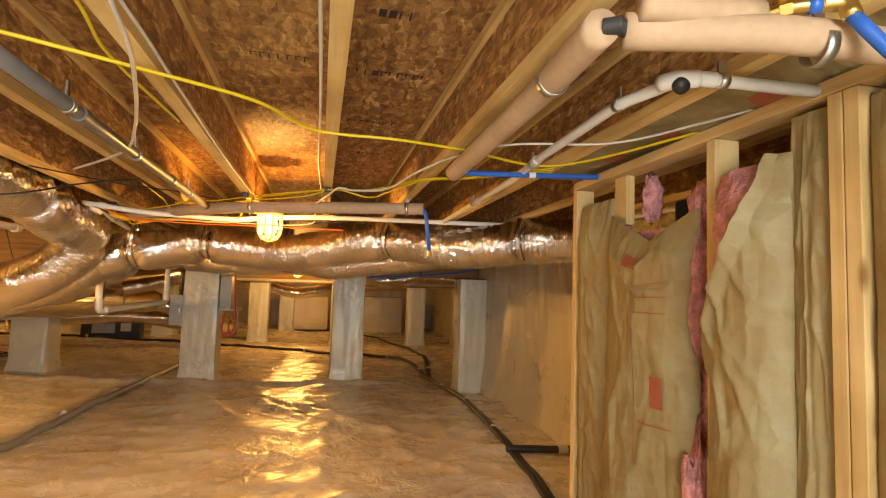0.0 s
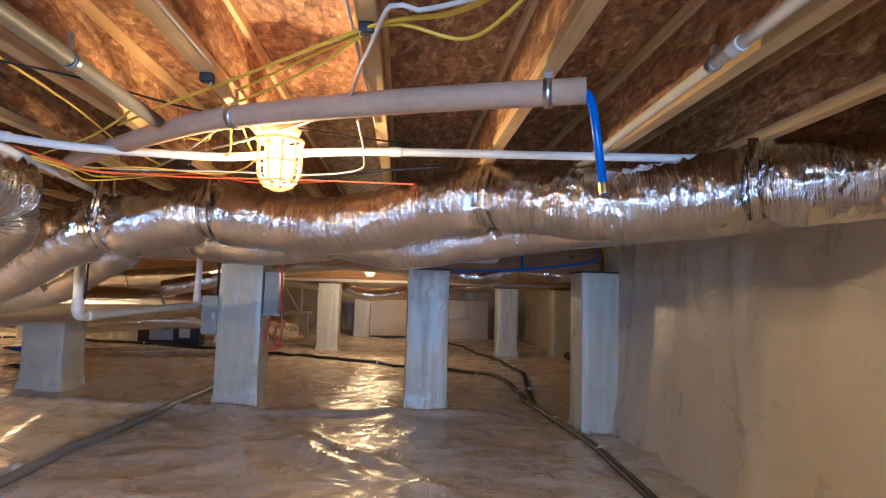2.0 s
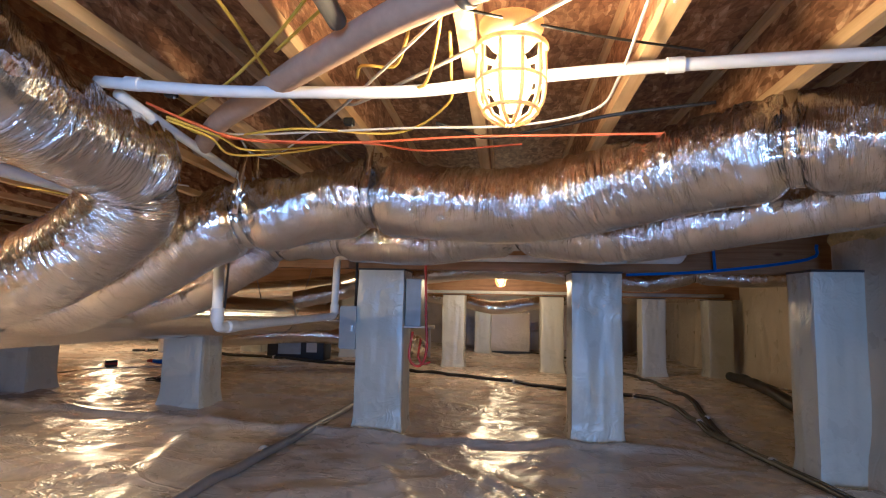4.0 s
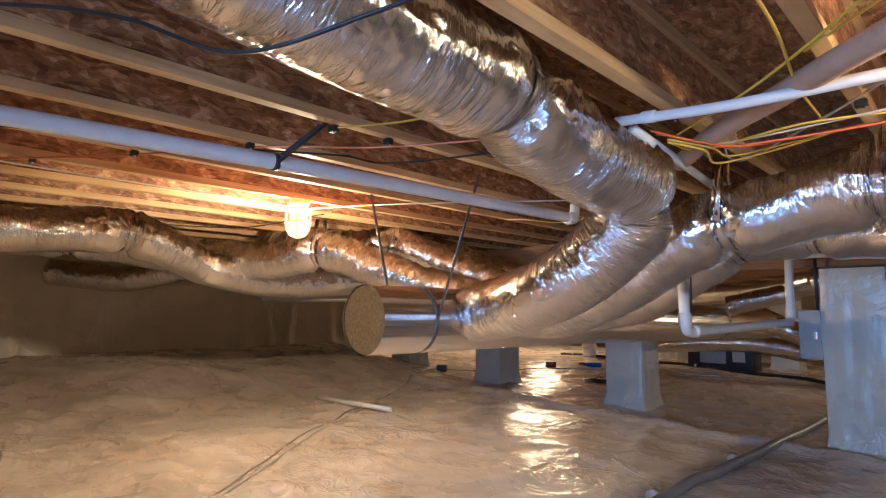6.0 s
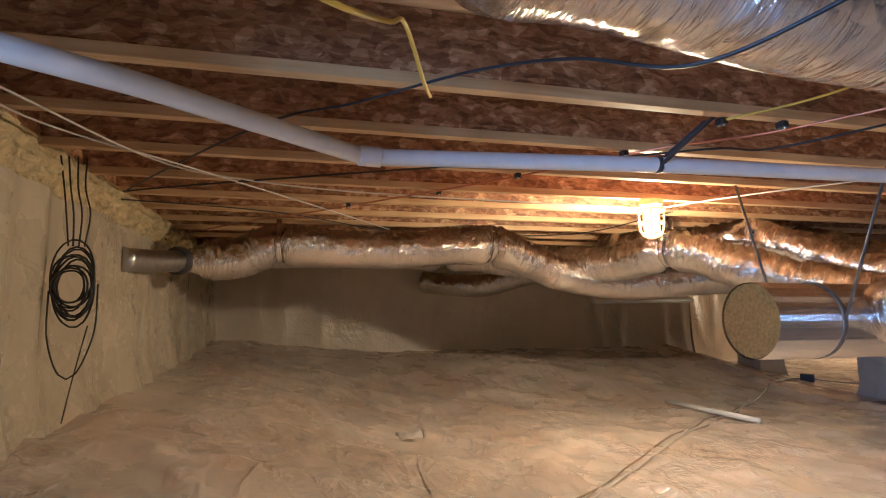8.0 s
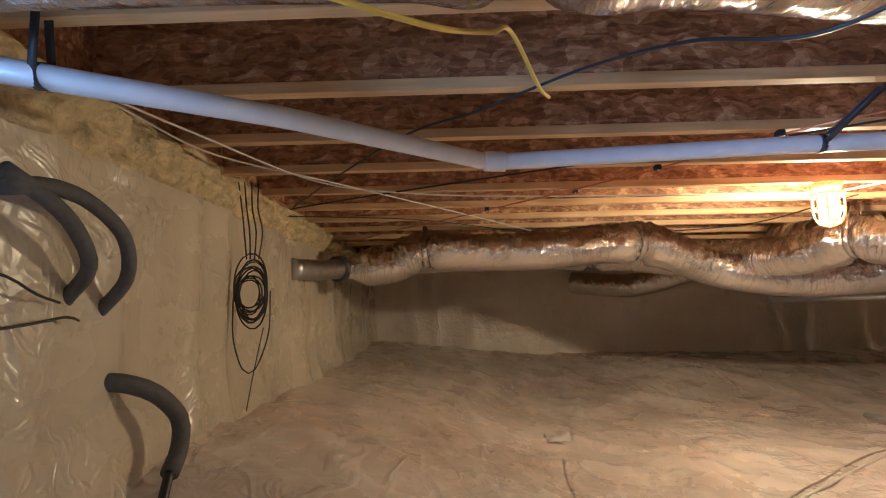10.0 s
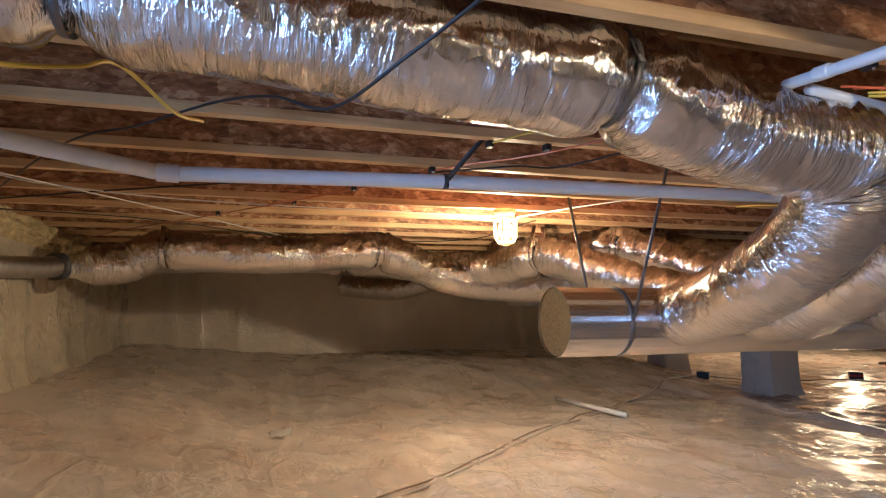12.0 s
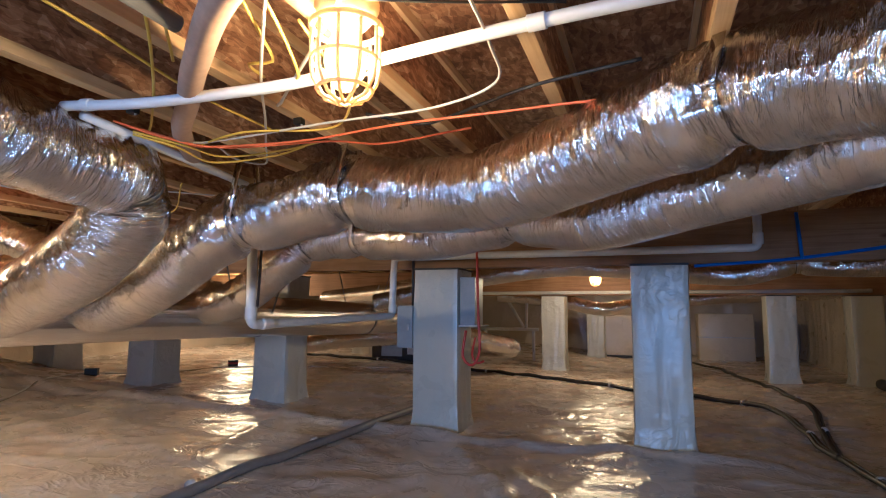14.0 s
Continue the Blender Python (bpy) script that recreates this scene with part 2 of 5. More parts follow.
M_FLOOR = poly_sheet("floor_polyethylene", (0.74, 0.66, 0.56), 0.27, 0.8, 0.45, 0.25)
M_WALLSHEET = poly_sheet("wall_polyethylene", (0.66, 0.585, 0.455), 0.30, 0.6, 0.05, 0.2)
# yellower wall sheet copy, its colour darkened where lamplight renders too bright
M_DIMSHEET = poly_sheet("dimmed_yellow_polyethylene", (0.55, 0.485, 0.34), 0.27, 0.9, 0.05, 0.35)
M_PIERSHEET = poly_sheet("pier_polyethylene", (0.66, 0.66, 0.58), 0.30, 0.7, 0.1, 0.25)
M_FOIL = foil("duct_foil")
M_FOIL_RIGID = foil("trunk_foil", (0.80, 0.78, 0.76), 0.19, 0.12)
M_OSB = strand_board("strand_board", 1.6)
M_PLY = strand_board("subfloor_board", 1.45)
M_PINE = lumber("joist_flange_pine", (0.80, 0.60, 0.29), (0.60, 0.39, 0.14), 1)
M_STUD = lumber("stud_pine", (0.76, 0.57, 0.30), (0.60, 0.41, 0.18), 2)
M_BEAM = lumber("beam_lumber", (0.42, 0.25, 0.11), (0.24, 0.13, 0.05), 0)
M_PLATE = lumber("plate_pine", (0.72, 0.53, 0.28), (0.54, 0.36, 0.16), 1)
M_CONCRETE = simple("concrete", (0.36, 0.34, 0.31), 0.9, vary=0.2, scale=9)
M_PVC = simple("white_pvc", (0.80, 0.80, 0.78), 0.32, vary=0.04, bump_s=0.05)
M_HANGER = simple("dull_steel_strap", (0.20, 0.20, 0.21), 0.4, 0.6, vary=0.2)
M_CONDUIT = simple("grey_conduit", (0.27, 0.265, 0.26), 0.45, vary=0.1)
M_PVCG = simple("grey_pvc", (0.17, 0.165, 0.16), 0.4, vary=0.1)
M_TAN = simple("tan_foam_sleeve", (0.50, 0.34, 0.22), 0.75, vary=0.06, scale=40, bump_s=0.3)
M_KRAFT = kraft("kraft_paper")
M_PINK = simple("pink_glass_wool", (0.62, 0.27, 0.28), 0.95, vary=0.35, scale=30, bump_s=1.0, bump_d=0.02)
M_FOAM = simple("spray_foam", (0.60, 0.49, 0.23), 0.6, vary=0.3, scale=16, bump_s=1.0, bump_d=0.05)
M_CORD = simple("tan_cord_jacket", (0.34, 0.28, 0.20), 0.55)
M_BLACK = simple("black_plastic", (0.022, 0.021, 0.02), 0.45, vary=0.3)
M_GREYFOAM = simple("grey_foam_sleeve", (0.09, 0.088, 0.085), 0.8, vary=0.15, scale=50, bump_s=0.3)
M_YELLOW = simple("yellow_cable_jacket", (0.70, 0.50, 0.03), 0.45, vary=0.08, bump_s=0.05)
M_WHITEC = simple("white_cable_jacket", (0.62, 0.58, 0.52), 0.45, vary=0.06, bump_s=0.05)
M_ORANGE = simple("orange_cable_jacket", (0.72, 0.16, 0.03), 0.45, vary=0.08, bump_s=0.05)
M_RED = simple("red_pex", (0.50, 0.045, 0.03), 0.35, vary=0.08, bump_s=0.05)
M_BLUE = simple("blue_pex", (0.015, 0.13, 0.55), 0.32, vary=0.08, bump_s=0.05)
M_COPPER = simple("copper_tube", (0.62, 0.28, 0.15), 0.35, 1.0)
M_BRASS = simple("brass", (0.66, 0.46, 0.16), 0.3, 1.0)
M_STEEL = simple("galvanised_steel", (0.55, 0.56, 0.57), 0.35, 1.0, vary=0.15)
M_STRAP = simple("dark_strap", (0.05, 0.05, 0.055), 0.45, vary=0.2)
M_GREYBOX = simple("grey_enamel", (0.36, 0.39, 0.41), 0.4, vary=0.06)
M_TAPE = simple("white_tape", (0.62, 0.57, 0.5), 0.45)
M_CARD = simple("fibre_board", (0.40, 0.235, 0.05), 0.85, vary=0.25, scale=60, bump_s=0.5)
M_CAGE = simple("cream_plastic", (0.78, 0.66, 0.42), 0.4, vary=0.04)
M_PRINT = simple("red_print", (0.34, 0.09, 0.05), 0.6)
M_INK = simple("black_ink", (0.06, 0.04, 0.03), 0.8)
M_DARK = simple("dark_grey_plastic", (0.03, 0.03, 0.033), 0.5)

cage_nt = M_CAGE.node_tree
cage_glow = cage_nt.nodes.new("ShaderNodeBsdfTranslucent")
cage_glow.inputs["Color"].default_value = (0.85, 0.60, 0.26, 1)
cage_mix = cage_nt.nodes.new("ShaderNodeMixShader")
cage_mix.inputs[0].default_value = 0.6
cage_nt.links.new(cage_nt.nodes["Principled BSDF"].outputs[0], cage_mix.inputs[1])
cage_nt.links.new(cage_glow.outputs[0], cage_mix.inputs[2])
cage_nt.links.new(cage_mix.outputs[0], cage_nt.nodes["Material Output"].inputs[0])

M_BULB, bulb_nt, bulb_b = material("glowing_bulb")
bulb_b.inputs["Base Color"].default_value = (0.9, 0.8, 0.6, 1)
bulb_b.inputs["Emission Color"].default_value = (1.0, 0.70, 0.16, 1)
bulb_b.inputs["Emission Strength"].default_value = 7.0
M_LED, led_nt, led_b = material("red_led")
led_b.inputs["Base Color"].default_value = (0.4, 0.01, 0.01, 1)
led_b.inputs["Emission Color"].default_value = (1.0, 0.03, 0.03, 1)
led_b.inputs["Emission Strength"].default_value = 3.0


# ---------------------------------------------------------------- mesh helpers
def mesh_object(name, bm, mat, parent=None, smooth=True):
    me = bpy.data.meshes.new(name)
    bm.normal_update()
    bm.to_mesh(me)
    bm.free()
    for p in me.polygons:
        p.use_smooth = smooth
    me.materials.append(mat)
    ob = new(name, me)
    if parent:
        ob.parent = parent
    return ob


def part(name, bm, mat, parent, label="", smooth=True):
    ob = mesh_object(name, bm, mat, parent, smooth)
    return tagged(ob, label)


def thing(name, label, category, group="", kind="", at=(0, 0, 0)):
    ob = new(name)
    ob.location = at
    ob.empty_display_size = 0.1
    return tagged(ob, label, category, group, kind)


def box(x0, y0, z0, x1, y1, z1, bevel=0.0, bm=None):
    bm = bm or bmesh.new()
    made = bmesh.ops.create_cube(bm, size=1.0)["verts"]
    bmesh.ops.scale(bm, vec=(abs(x1 - x0), abs(y1 - y0), abs(z1 - z0)), verts=made)
    bmesh.ops.translate(bm, vec=((x0 + x1) / 2, (y0 + y1) / 2, (z0 + z1) / 2), verts=made)
    if bevel:
        edges = list({e for vt in made for e in vt.link_edges})
        bmesh.ops.bevel(bm, geom=edges, offset=bevel, segments=2, affect="EDGES", profile=0.7)
    return bm


def spline(points, step):
    """A smooth line through the points, in steps of about that length."""
    p = [Vector(q) for q in points]
    p = [p[0] * 2 - p[1]] + p + [p[-1] * 2 - p[-2]]
    out = []
    for a, b, c, d in zip(p, p[1:], p[2:], p[3:]):
        n = max(1, int((c - b).length / step))
        for i in range(n):
            t = i / n
            out.append(0.5 * ((2 * b) + (c - a) * t + (2 * a - 5 * b + 4 * c - d) * t * t + (3 * b - a - 3 * c + d) * t ** 3))
    out.append(p[-2])
    return out


def tube(line, radius, sides=12, bm=None, shape=None, caps=True):
    """A round tube along a line of points; shape(i, s, angle) scales the radius."""
    bm = bm or bmesh.new()
    tangent = (line[1] - line[0]).normalized()
    side = tangent.cross(Vector((0, 0, 1)))
    if side.length < 0.1:
        side = tangent.cross(Vector((0, 1, 0)))
    side.normalize()
    rings, s, run = [], 0.0, []
    uv = bm.loops.layers.uv.verify()
    for i, c in enumerate(line):
        run.append(s)
        t2 = (line[min(i + 1, len(line) - 1)] - line[max(i - 1, 0)]).normalized()
        side = (side - t2 * side.dot(t2)).normalized()
        up = t2.cross(side)
        ring = []
        for k in range(sides):
            a = 2 * math.pi * k / sides
            r = radius * (shape(i, s, a) if shape else 1.0)
            ring.append(bm.verts.new(c + (side * math.cos(a) + up * math.sin(a)) * r))
        rings.append(ring)
        if i + 1 < len(line):
            s += (line[i + 1] - c).length
    for n, (r0, r1) in enumerate(zip(rings, rings[1:])):
        for k in range(sides):
            f = bm.faces.new((r0[k], r0[(k + 1) % sides], r1[(k + 1) % sides], r1[k]))
            for lp, q in zip(f.loops, ((run[n], k), (run[n], k + 1), (run[n + 1], k + 1), (run[n + 1], k))):
                lp[uv].uv = (q[0], q[1] / sides)
    if caps:
        bm.faces.new(rings[0][::-1])
        bm.faces.new(rings[-1])
    return bm


def sheet(nu, nv, place):
    """A grid of quads; place(u, v) gives each corner, u and v from 0 to 1."""
    bm = bmesh.new()
    vs = [[bm.verts.new(place(i / nu, j / nv)) for j in range(nv + 1)] for i in range(nu + 1)]
    for i in range(nu):
        for j in range(nv):
            bm.faces.new((vs[i][j], vs[i + 1][j], vs[i + 1][j + 1], vs[i][j + 1]))
    return bm


def n3(x, y, z, seed=0.0):
    return noise.noise(Vector((x + seed * 13.7, y - seed * 5.1, z + seed * 3.3)))


def smooth(a, b, x):
    t = min(1.0, max(0.0, (x - a) / (b - a)))
    return t * t * (3 - 2 * t)


# ---------------------------------------------------------------- setting
JOIST_Z, DECK_Z = 1.75, 2.05
X_WEST, X_NEAR_WEST, X_EAST, X_FAR_EAST, Y_SOUTH, Y_LEFT, Y_JOG, Y_NORTH = -9.4, -7.9, 2.02, 3.7, -2.0, 0.9, 7.55, 18.5


def ground(x, y):
    """Height of the earth under the sheet."""
    h = 0.125 * smooth(0.2, -5.5, x) - 0.10 * smooth(0.9, 2.0, x) * smooth(6.2, 7.2, y) * (1 - smooth(8.0, 10.0, y))
    h += 0.46 * smooth(3.3, 0.85, y) * smooth(-1.2, -2.8, x)
    h += 0.40 * smooth(-5.2, -8.0, x) * (1 - smooth(3.3, 0.85, y) * 0.7) * (1 - smooth(6.8, 8.6, y))
    h -= 0.10 * smooth(10, 15, y) * smooth(-3, 0, x)
    return h


def wrinkle(x, y):
    d = 0.018 * n3(x * 0.8, y * 0.8, 0.0) + 0.010 * n3(x * 2.3, y * 1.6, 4.0)
    ridge = 1 - abs(n3(x * 1.5 + 0.5 * n3(x, y, 2), y * 0.7, 9.0)) * 2.4
    d += 0.018 * max(0.0, ridge) ** 3
    ridge = 1 - abs(n3(x * 0.7, y * 1.9 + 0.6 * n3(x, y, 7), 21.0)) * 2.6
    d += 0.017 * max(0.0, ridge) ** 3
    ridge = 1 - abs(n3((x + y) * 0.9, (x - y) * 2.6, 31.0)) * 3.2
    d += 0.012 * max(0.0, ridge) ** 2
    patch = math.exp(-((x + 4.1) / 0.9) ** 2 - ((y - 3.38 + 0.28 * (x + 4.1)) / 0.34) ** 2)
    d += patch * (0.05 * (0.5 - abs(n3(x * 3.2, y * 4.5, 41.0)) * 2) + 0.028 * (0.5 - abs(n3(x * 7, y * 6, 47.0)) * 2))
    for fx, fy, lean in ((-1.15, 6.2, 0.55), (-0.6, 6.1, 0.75), (-2.6, 6.4, 0.35), (0.0, 5.6, 0.9)):
        # taut folds fanning out from the feet of the piers
        off = (x - fx) + lean * (y - fy) * 0.9 + 0.05 * n3(x * 1.5, y * 1.5, fx)
        d += 0.030 * math.exp(-(off / 0.07) ** 2) * smooth(1.5, 0.3, abs(y - fy))
    ridge = y - 7.06 - 0.05 * math.sin(x * 1.3)
    d += 0.045 * math.exp(-(ridge / 0.06) ** 2) * smooth(1.2, 0.8, x)
    return d


def floor_at(x, y):
    return ground(x, y) + wrinkle(x, y)


def flr(u, v):
    x = X_WEST - 0.1 + u * (X_FAR_EAST + 0.2 - X_WEST)
    y = Y_SOUTH - 0.1 + v * (Y_NORTH + 0.2 - Y_SOUTH)
    return (x, y, floor_at(x, y))


floor_ob = mesh_object("floor", sheet(300, 460, flr), M_FLOOR)
tagged(floor_ob, "creased off-white polyethylene vapour barrier laid over earth", "floor", kind="structure")


def wall(name, p0, p1, label, z0=-0.3, z1=1.60, inward=1, opening=None, seed=1.0, mat=None):
    """A concrete wall with a loose plastic sheet in front of it. inward: the side of the room, left of p0 to p1 when 1."""
    d = Vector((p1[0] - p0[0], p1[1] - p0[1], 0))
    ln = d.length
    d.normalize()
    nrm = Vector((-d.y, d.x, 0)) * inward
    base = Vector((p0[0], p0[1], 0))

    def slab(a, b, lo, hi, bm=None):
        q = [base + d * a - nrm * 0.03, base + d * b - nrm * 0.03, base + d * b - nrm * 0.23, base + d * a - nrm * 0.23]
        bm = bm or bmesh.new()
        low = [bm.verts.new((c.x, c.y, lo)) for c in q]
        top = [bm.verts.new((c.x, c.y, hi)) for c in q]
        bm.faces.new(low)
        bm.faces.new(top[::-1])
        for i in range(4):
            bm.faces.new((low[i], top[i], top[(i + 1) % 4], low[(i + 1) % 4]))
        bmesh.ops.recalc_face_normals(bm, faces=bm.faces)
        return bm
    if opening:
        a, b, lo, hi = opening
        bm = slab(0, a, z0, DECK_Z)
        slab(b, ln, z0, DECK_Z, bm)
        slab(a, b, z0, lo, bm)
        slab(a, b, hi, DECK_Z, bm)
    else:
        bm = slab(0, ln, z0, DECK_Z)
    ob = mesh_object(name, bm, M_CONCRETE, smooth=False)
    tagged(ob, label, "wall", kind="structure")

    def skin(a0, a1, lo, hi):
        def at(u, v):
            s, z = a0 + u * (a1 - a0), lo + v * (hi - lo)
            fold = 1 - abs(n3(s * 2.1, z * 0.5, seed * 3)) * 2.2
            off = 0.012 + 0.012 * n3(s * 1.2, z * 1.2, seed) + 0.034 * max(0, fold) ** 2 + 0.006 * n3(s * 5, z * 3, seed)
            foot = max(0.0, 0.35 - z + ground(p0[0] + d.x * s, p0[1] + d.y * s))
            off += 0.10 * foot ** 2 * 4
            c = base + d * s + nrm * (off - 0.012)
            return (c.x, c.y, z)
        return sheet(max(4, int((a1 - a0) / 0.05)), max(4, int((hi - lo) / 0.06)), at)
    if opening:
        part("vapour_barrier", skin(0, a, z0, z1), mat or M_WALLSHEET, ob)
        part("vapour_barrier", skin(b, ln, z0, z1), mat or M_WALLSHEET, ob)
    else:
        part("vapour_barrier", skin(0, ln, z0, z1), mat or M_WALLSHEET, ob)
    return ob


wall("wall_east", (X_EAST, Y_SOUTH), (X_EAST, 6.95), "concrete foundation wall draped in beige plastic sheet", seed=1.3)
wall("wall_jog", (X_EAST, 6.95), (X_FAR_EAST, 6.95), "short return of the sheeted foundation wall", inward=1, seed=2.1)
wall("wall_far_east", (X_FAR_EAST, 6.95), (X_FAR_EAST, Y_NORTH), "far foundation wall behind a hanging plastic sheet", seed=3.7)
wall("wall_north", (X_FAR_EAST, Y_NORTH), (X_WEST, Y_NORTH), "end foundation wall covered with plastic sheet", seed=4.2)
wall("wall_west", (X_WEST, Y_NORTH), (X_WEST, Y_JOG), "foundation wall with plastic sheet at the far side", seed=5.9)
wall("wall_west_jog", (X_WEST, Y_JOG), (X_NEAR_WEST, Y_JOG), "short return of the sheeted foundation wall", seed=9.1)
wall("wall_near_west", (X_NEAR_WEST, Y_JOG), (X_NEAR_WEST, Y_LEFT), "foundation wall with plastic sheet running down to the slope", seed=5.2)
wall("wall_south_west", (X_NEAR_WEST, Y_LEFT), (-1.75, Y_LEFT), "foundation wall with taut plastic sheet below spray foam", z1=1.58, seed=6.4, mat=M_DIMSHEET)
# unseen walls closing the room; the opening only serves the added fill lamp
wall("wall_return", (-1.75, Y_LEFT), (-1.75, Y_SOUTH), "short unseen foundation wall closing the room beside the added opening", seed=7.3)
wall("wall_south", (-1.75, Y_SOUTH), (X_EAST, Y_SOUTH), "unseen closing foundation wall with an added opening for the fill lamp", opening=(0.9, 2.4, 0.7, 1.6), seed=8.8)

deck = mesh_object("ceiling", box(X_WEST - 0.2, Y_SOUTH - 0.2, DECK_Z, X_FAR_EAST + 0.2, Y_NORTH + 0.2, DECK_Z + 0.02), M_PLY, smooth=False)
tagged(deck, "underside of the strand board subfloor between joists", "ceiling", kind="structure")
ink = bmesh.new()
random.seed(11)
for ix, iy, n in ((-0.25, 1.55, 5), (-0.18, 2.05, 7), (0.20, 1.62, 4), (0.24, 2.1, 9), (0.22, 2.75, 8), (-0.22, 2.9, 6), (0.26, 3.4, 5)):
    for q in range(n):
        x, hgt = ix - n * 0.016 + q * 0.032, random.choice((0.03, 0.045, 0.045))
        box(x, iy, DECK_Z - 0.003, x + 0.006, iy + hgt, DECK_Z - 0.001, bm=ink)
        if random.random() < 0.6:
            box(x + 0.006, iy + random.choice((0.0, 0.02, 0.038)), DECK_Z - 0.003, x + 0.024, iy + 0.044, DECK_Z - 0.0012, bm=ink) if random.random() < 0.2 else box(x + 0.006, iy, DECK_Z - 0.003, x + 0.022, iy + 0.005, DECK_Z - 0.0012, bm=ink)
part("stamped_marks", ink, M_INK, deck, "faded black mill stamp", smooth=False)


def joist(x, y0, y1):
    ob = thing("floor_joist", "wooden I-joist with pale pine flanges and a strand board web", "joist", "floor joists", at=(x, y0, JOIST_Z))
    ln = y1 - y0
    for z in (0.0, DECK_Z - JOIST_Z - 0.040):
        part("flange", box(-0.0235, 0, z, 0.0235, ln, z + 0.038, 0.003), M_PINE, ob, smooth=False)
    part("web", box(-0.0055, 0, 0.036, 0.0055, ln, DECK_Z - JOIST_Z - 0.038), M_OSB, ob, "brown strand board web", smooth=False)
    return ob


for k in range(-18, 9):
    jx = -0.462 + 0.4775 * k
    y0 = Y_LEFT - 0.05 if jx < -1.75 else Y_SOUTH
    if jx > X_EAST:
        y0 = 6.95
    if X_WEST < jx < X_FAR_EAST:
        joist(jx, y0, Y_NORTH)


def beam(name, x0, x1, y, z0, z1):
    ob = thing(name, "long built-up wooden girder on the piers", "beam", "girders", at=(x0, y, z0))
    for i in range(3):
        part("ply", box(0, i * 0.043, 0, x1 - x0, i * 0.043 + 0.041, z1 - z0, 0.003), M_BEAM, ob, smooth=False)
    return ob


beam("girder", X_WEST + 0.02, X_EAST + 0.4, 7.31, 1.385, JOIST_Z - 0.002)
beam("girder", X_WEST + 0.02, X_FAR_EAST - 0.02, 12.72, 1.29, JOIST_Z - 0.002)


def pier(x, y, top, w=0.39, seed=0.0, flare=0.045):
    """A block pier wrapped in plastic sheet: soft corners, creases and a flared foot."""
    z0 = ground(x, y) - 0.06
    ob = thing("pier", "square masonry pier wrapped in whitish plastic sheet", "pier", "piers", at=(x, y, z0))
    h, per = top - z0, 56

    def at(u, v):
        side, t = int(u * 4 - 1e-9), u * 4 - int(u * 4 - 1e-9)
        px, py = ((1, 2 * t - 1), (1 - 2 * t, 1), (-1, 1 - 2 * t), (2 * t - 1, -1))[side]
        z = v * h
        r = w / 2
        r += 0.005 * n3(px * 2, py * 2, z * 2.5, seed) + 0.007 * max(0, 1 - abs(n3(px * 3, py * 3, z * 0.8, seed + 4)) * 3) ** 2
        r += flare * max(0, 1 - z / 0.25) ** 2 * (1 + 0.5 * n3(px * 3, py * 3, 1, seed))
        cut = 1 - 0.035 * (abs(px * py)) ** 12
        return (px * r * cut, py * r * cut, z)
    bm = sheet(per, 30, at)
    bmesh.ops.remove_doubles(bm, verts=bm.verts, dist=0.0005)
    part("sheet_wrap", bm, M_PIERSHEET, ob).data.set_sharp_from_angle(angle=0.55)
    part("cap_plate", box(-w / 2 - 0.004, -w / 2 - 0.004, h + 0.001, w / 2 + 0.004, w / 2 + 0.004, h + 0.016), M_DARK, ob, "dark bearing plate", smooth=False)
    return ob


for i, (px, py, pt) in enumerate(((-1.40, 7.39, 1.365), (0.375, 7.39, 1.365), (1.86, 6.75, 1.36), (-3.38, 7.78, 1.365), (-5.28, 7.9, 1.365), (-7.15, 8.05, 1.365),
                                  (-1.28, 12.78, 1.27), (0.47, 12.78, 1.27), (2.2, 12.78, 1.27), (3.3, 12.78, 1.27), (-3.2, 12.9, 1.27), (-5.1, 12.9, 1.27), (-0.9, 16.6, 1.2))):
    pier(px, py, pt, 0.40 if i != 2 else 0.34, i * 1.7)


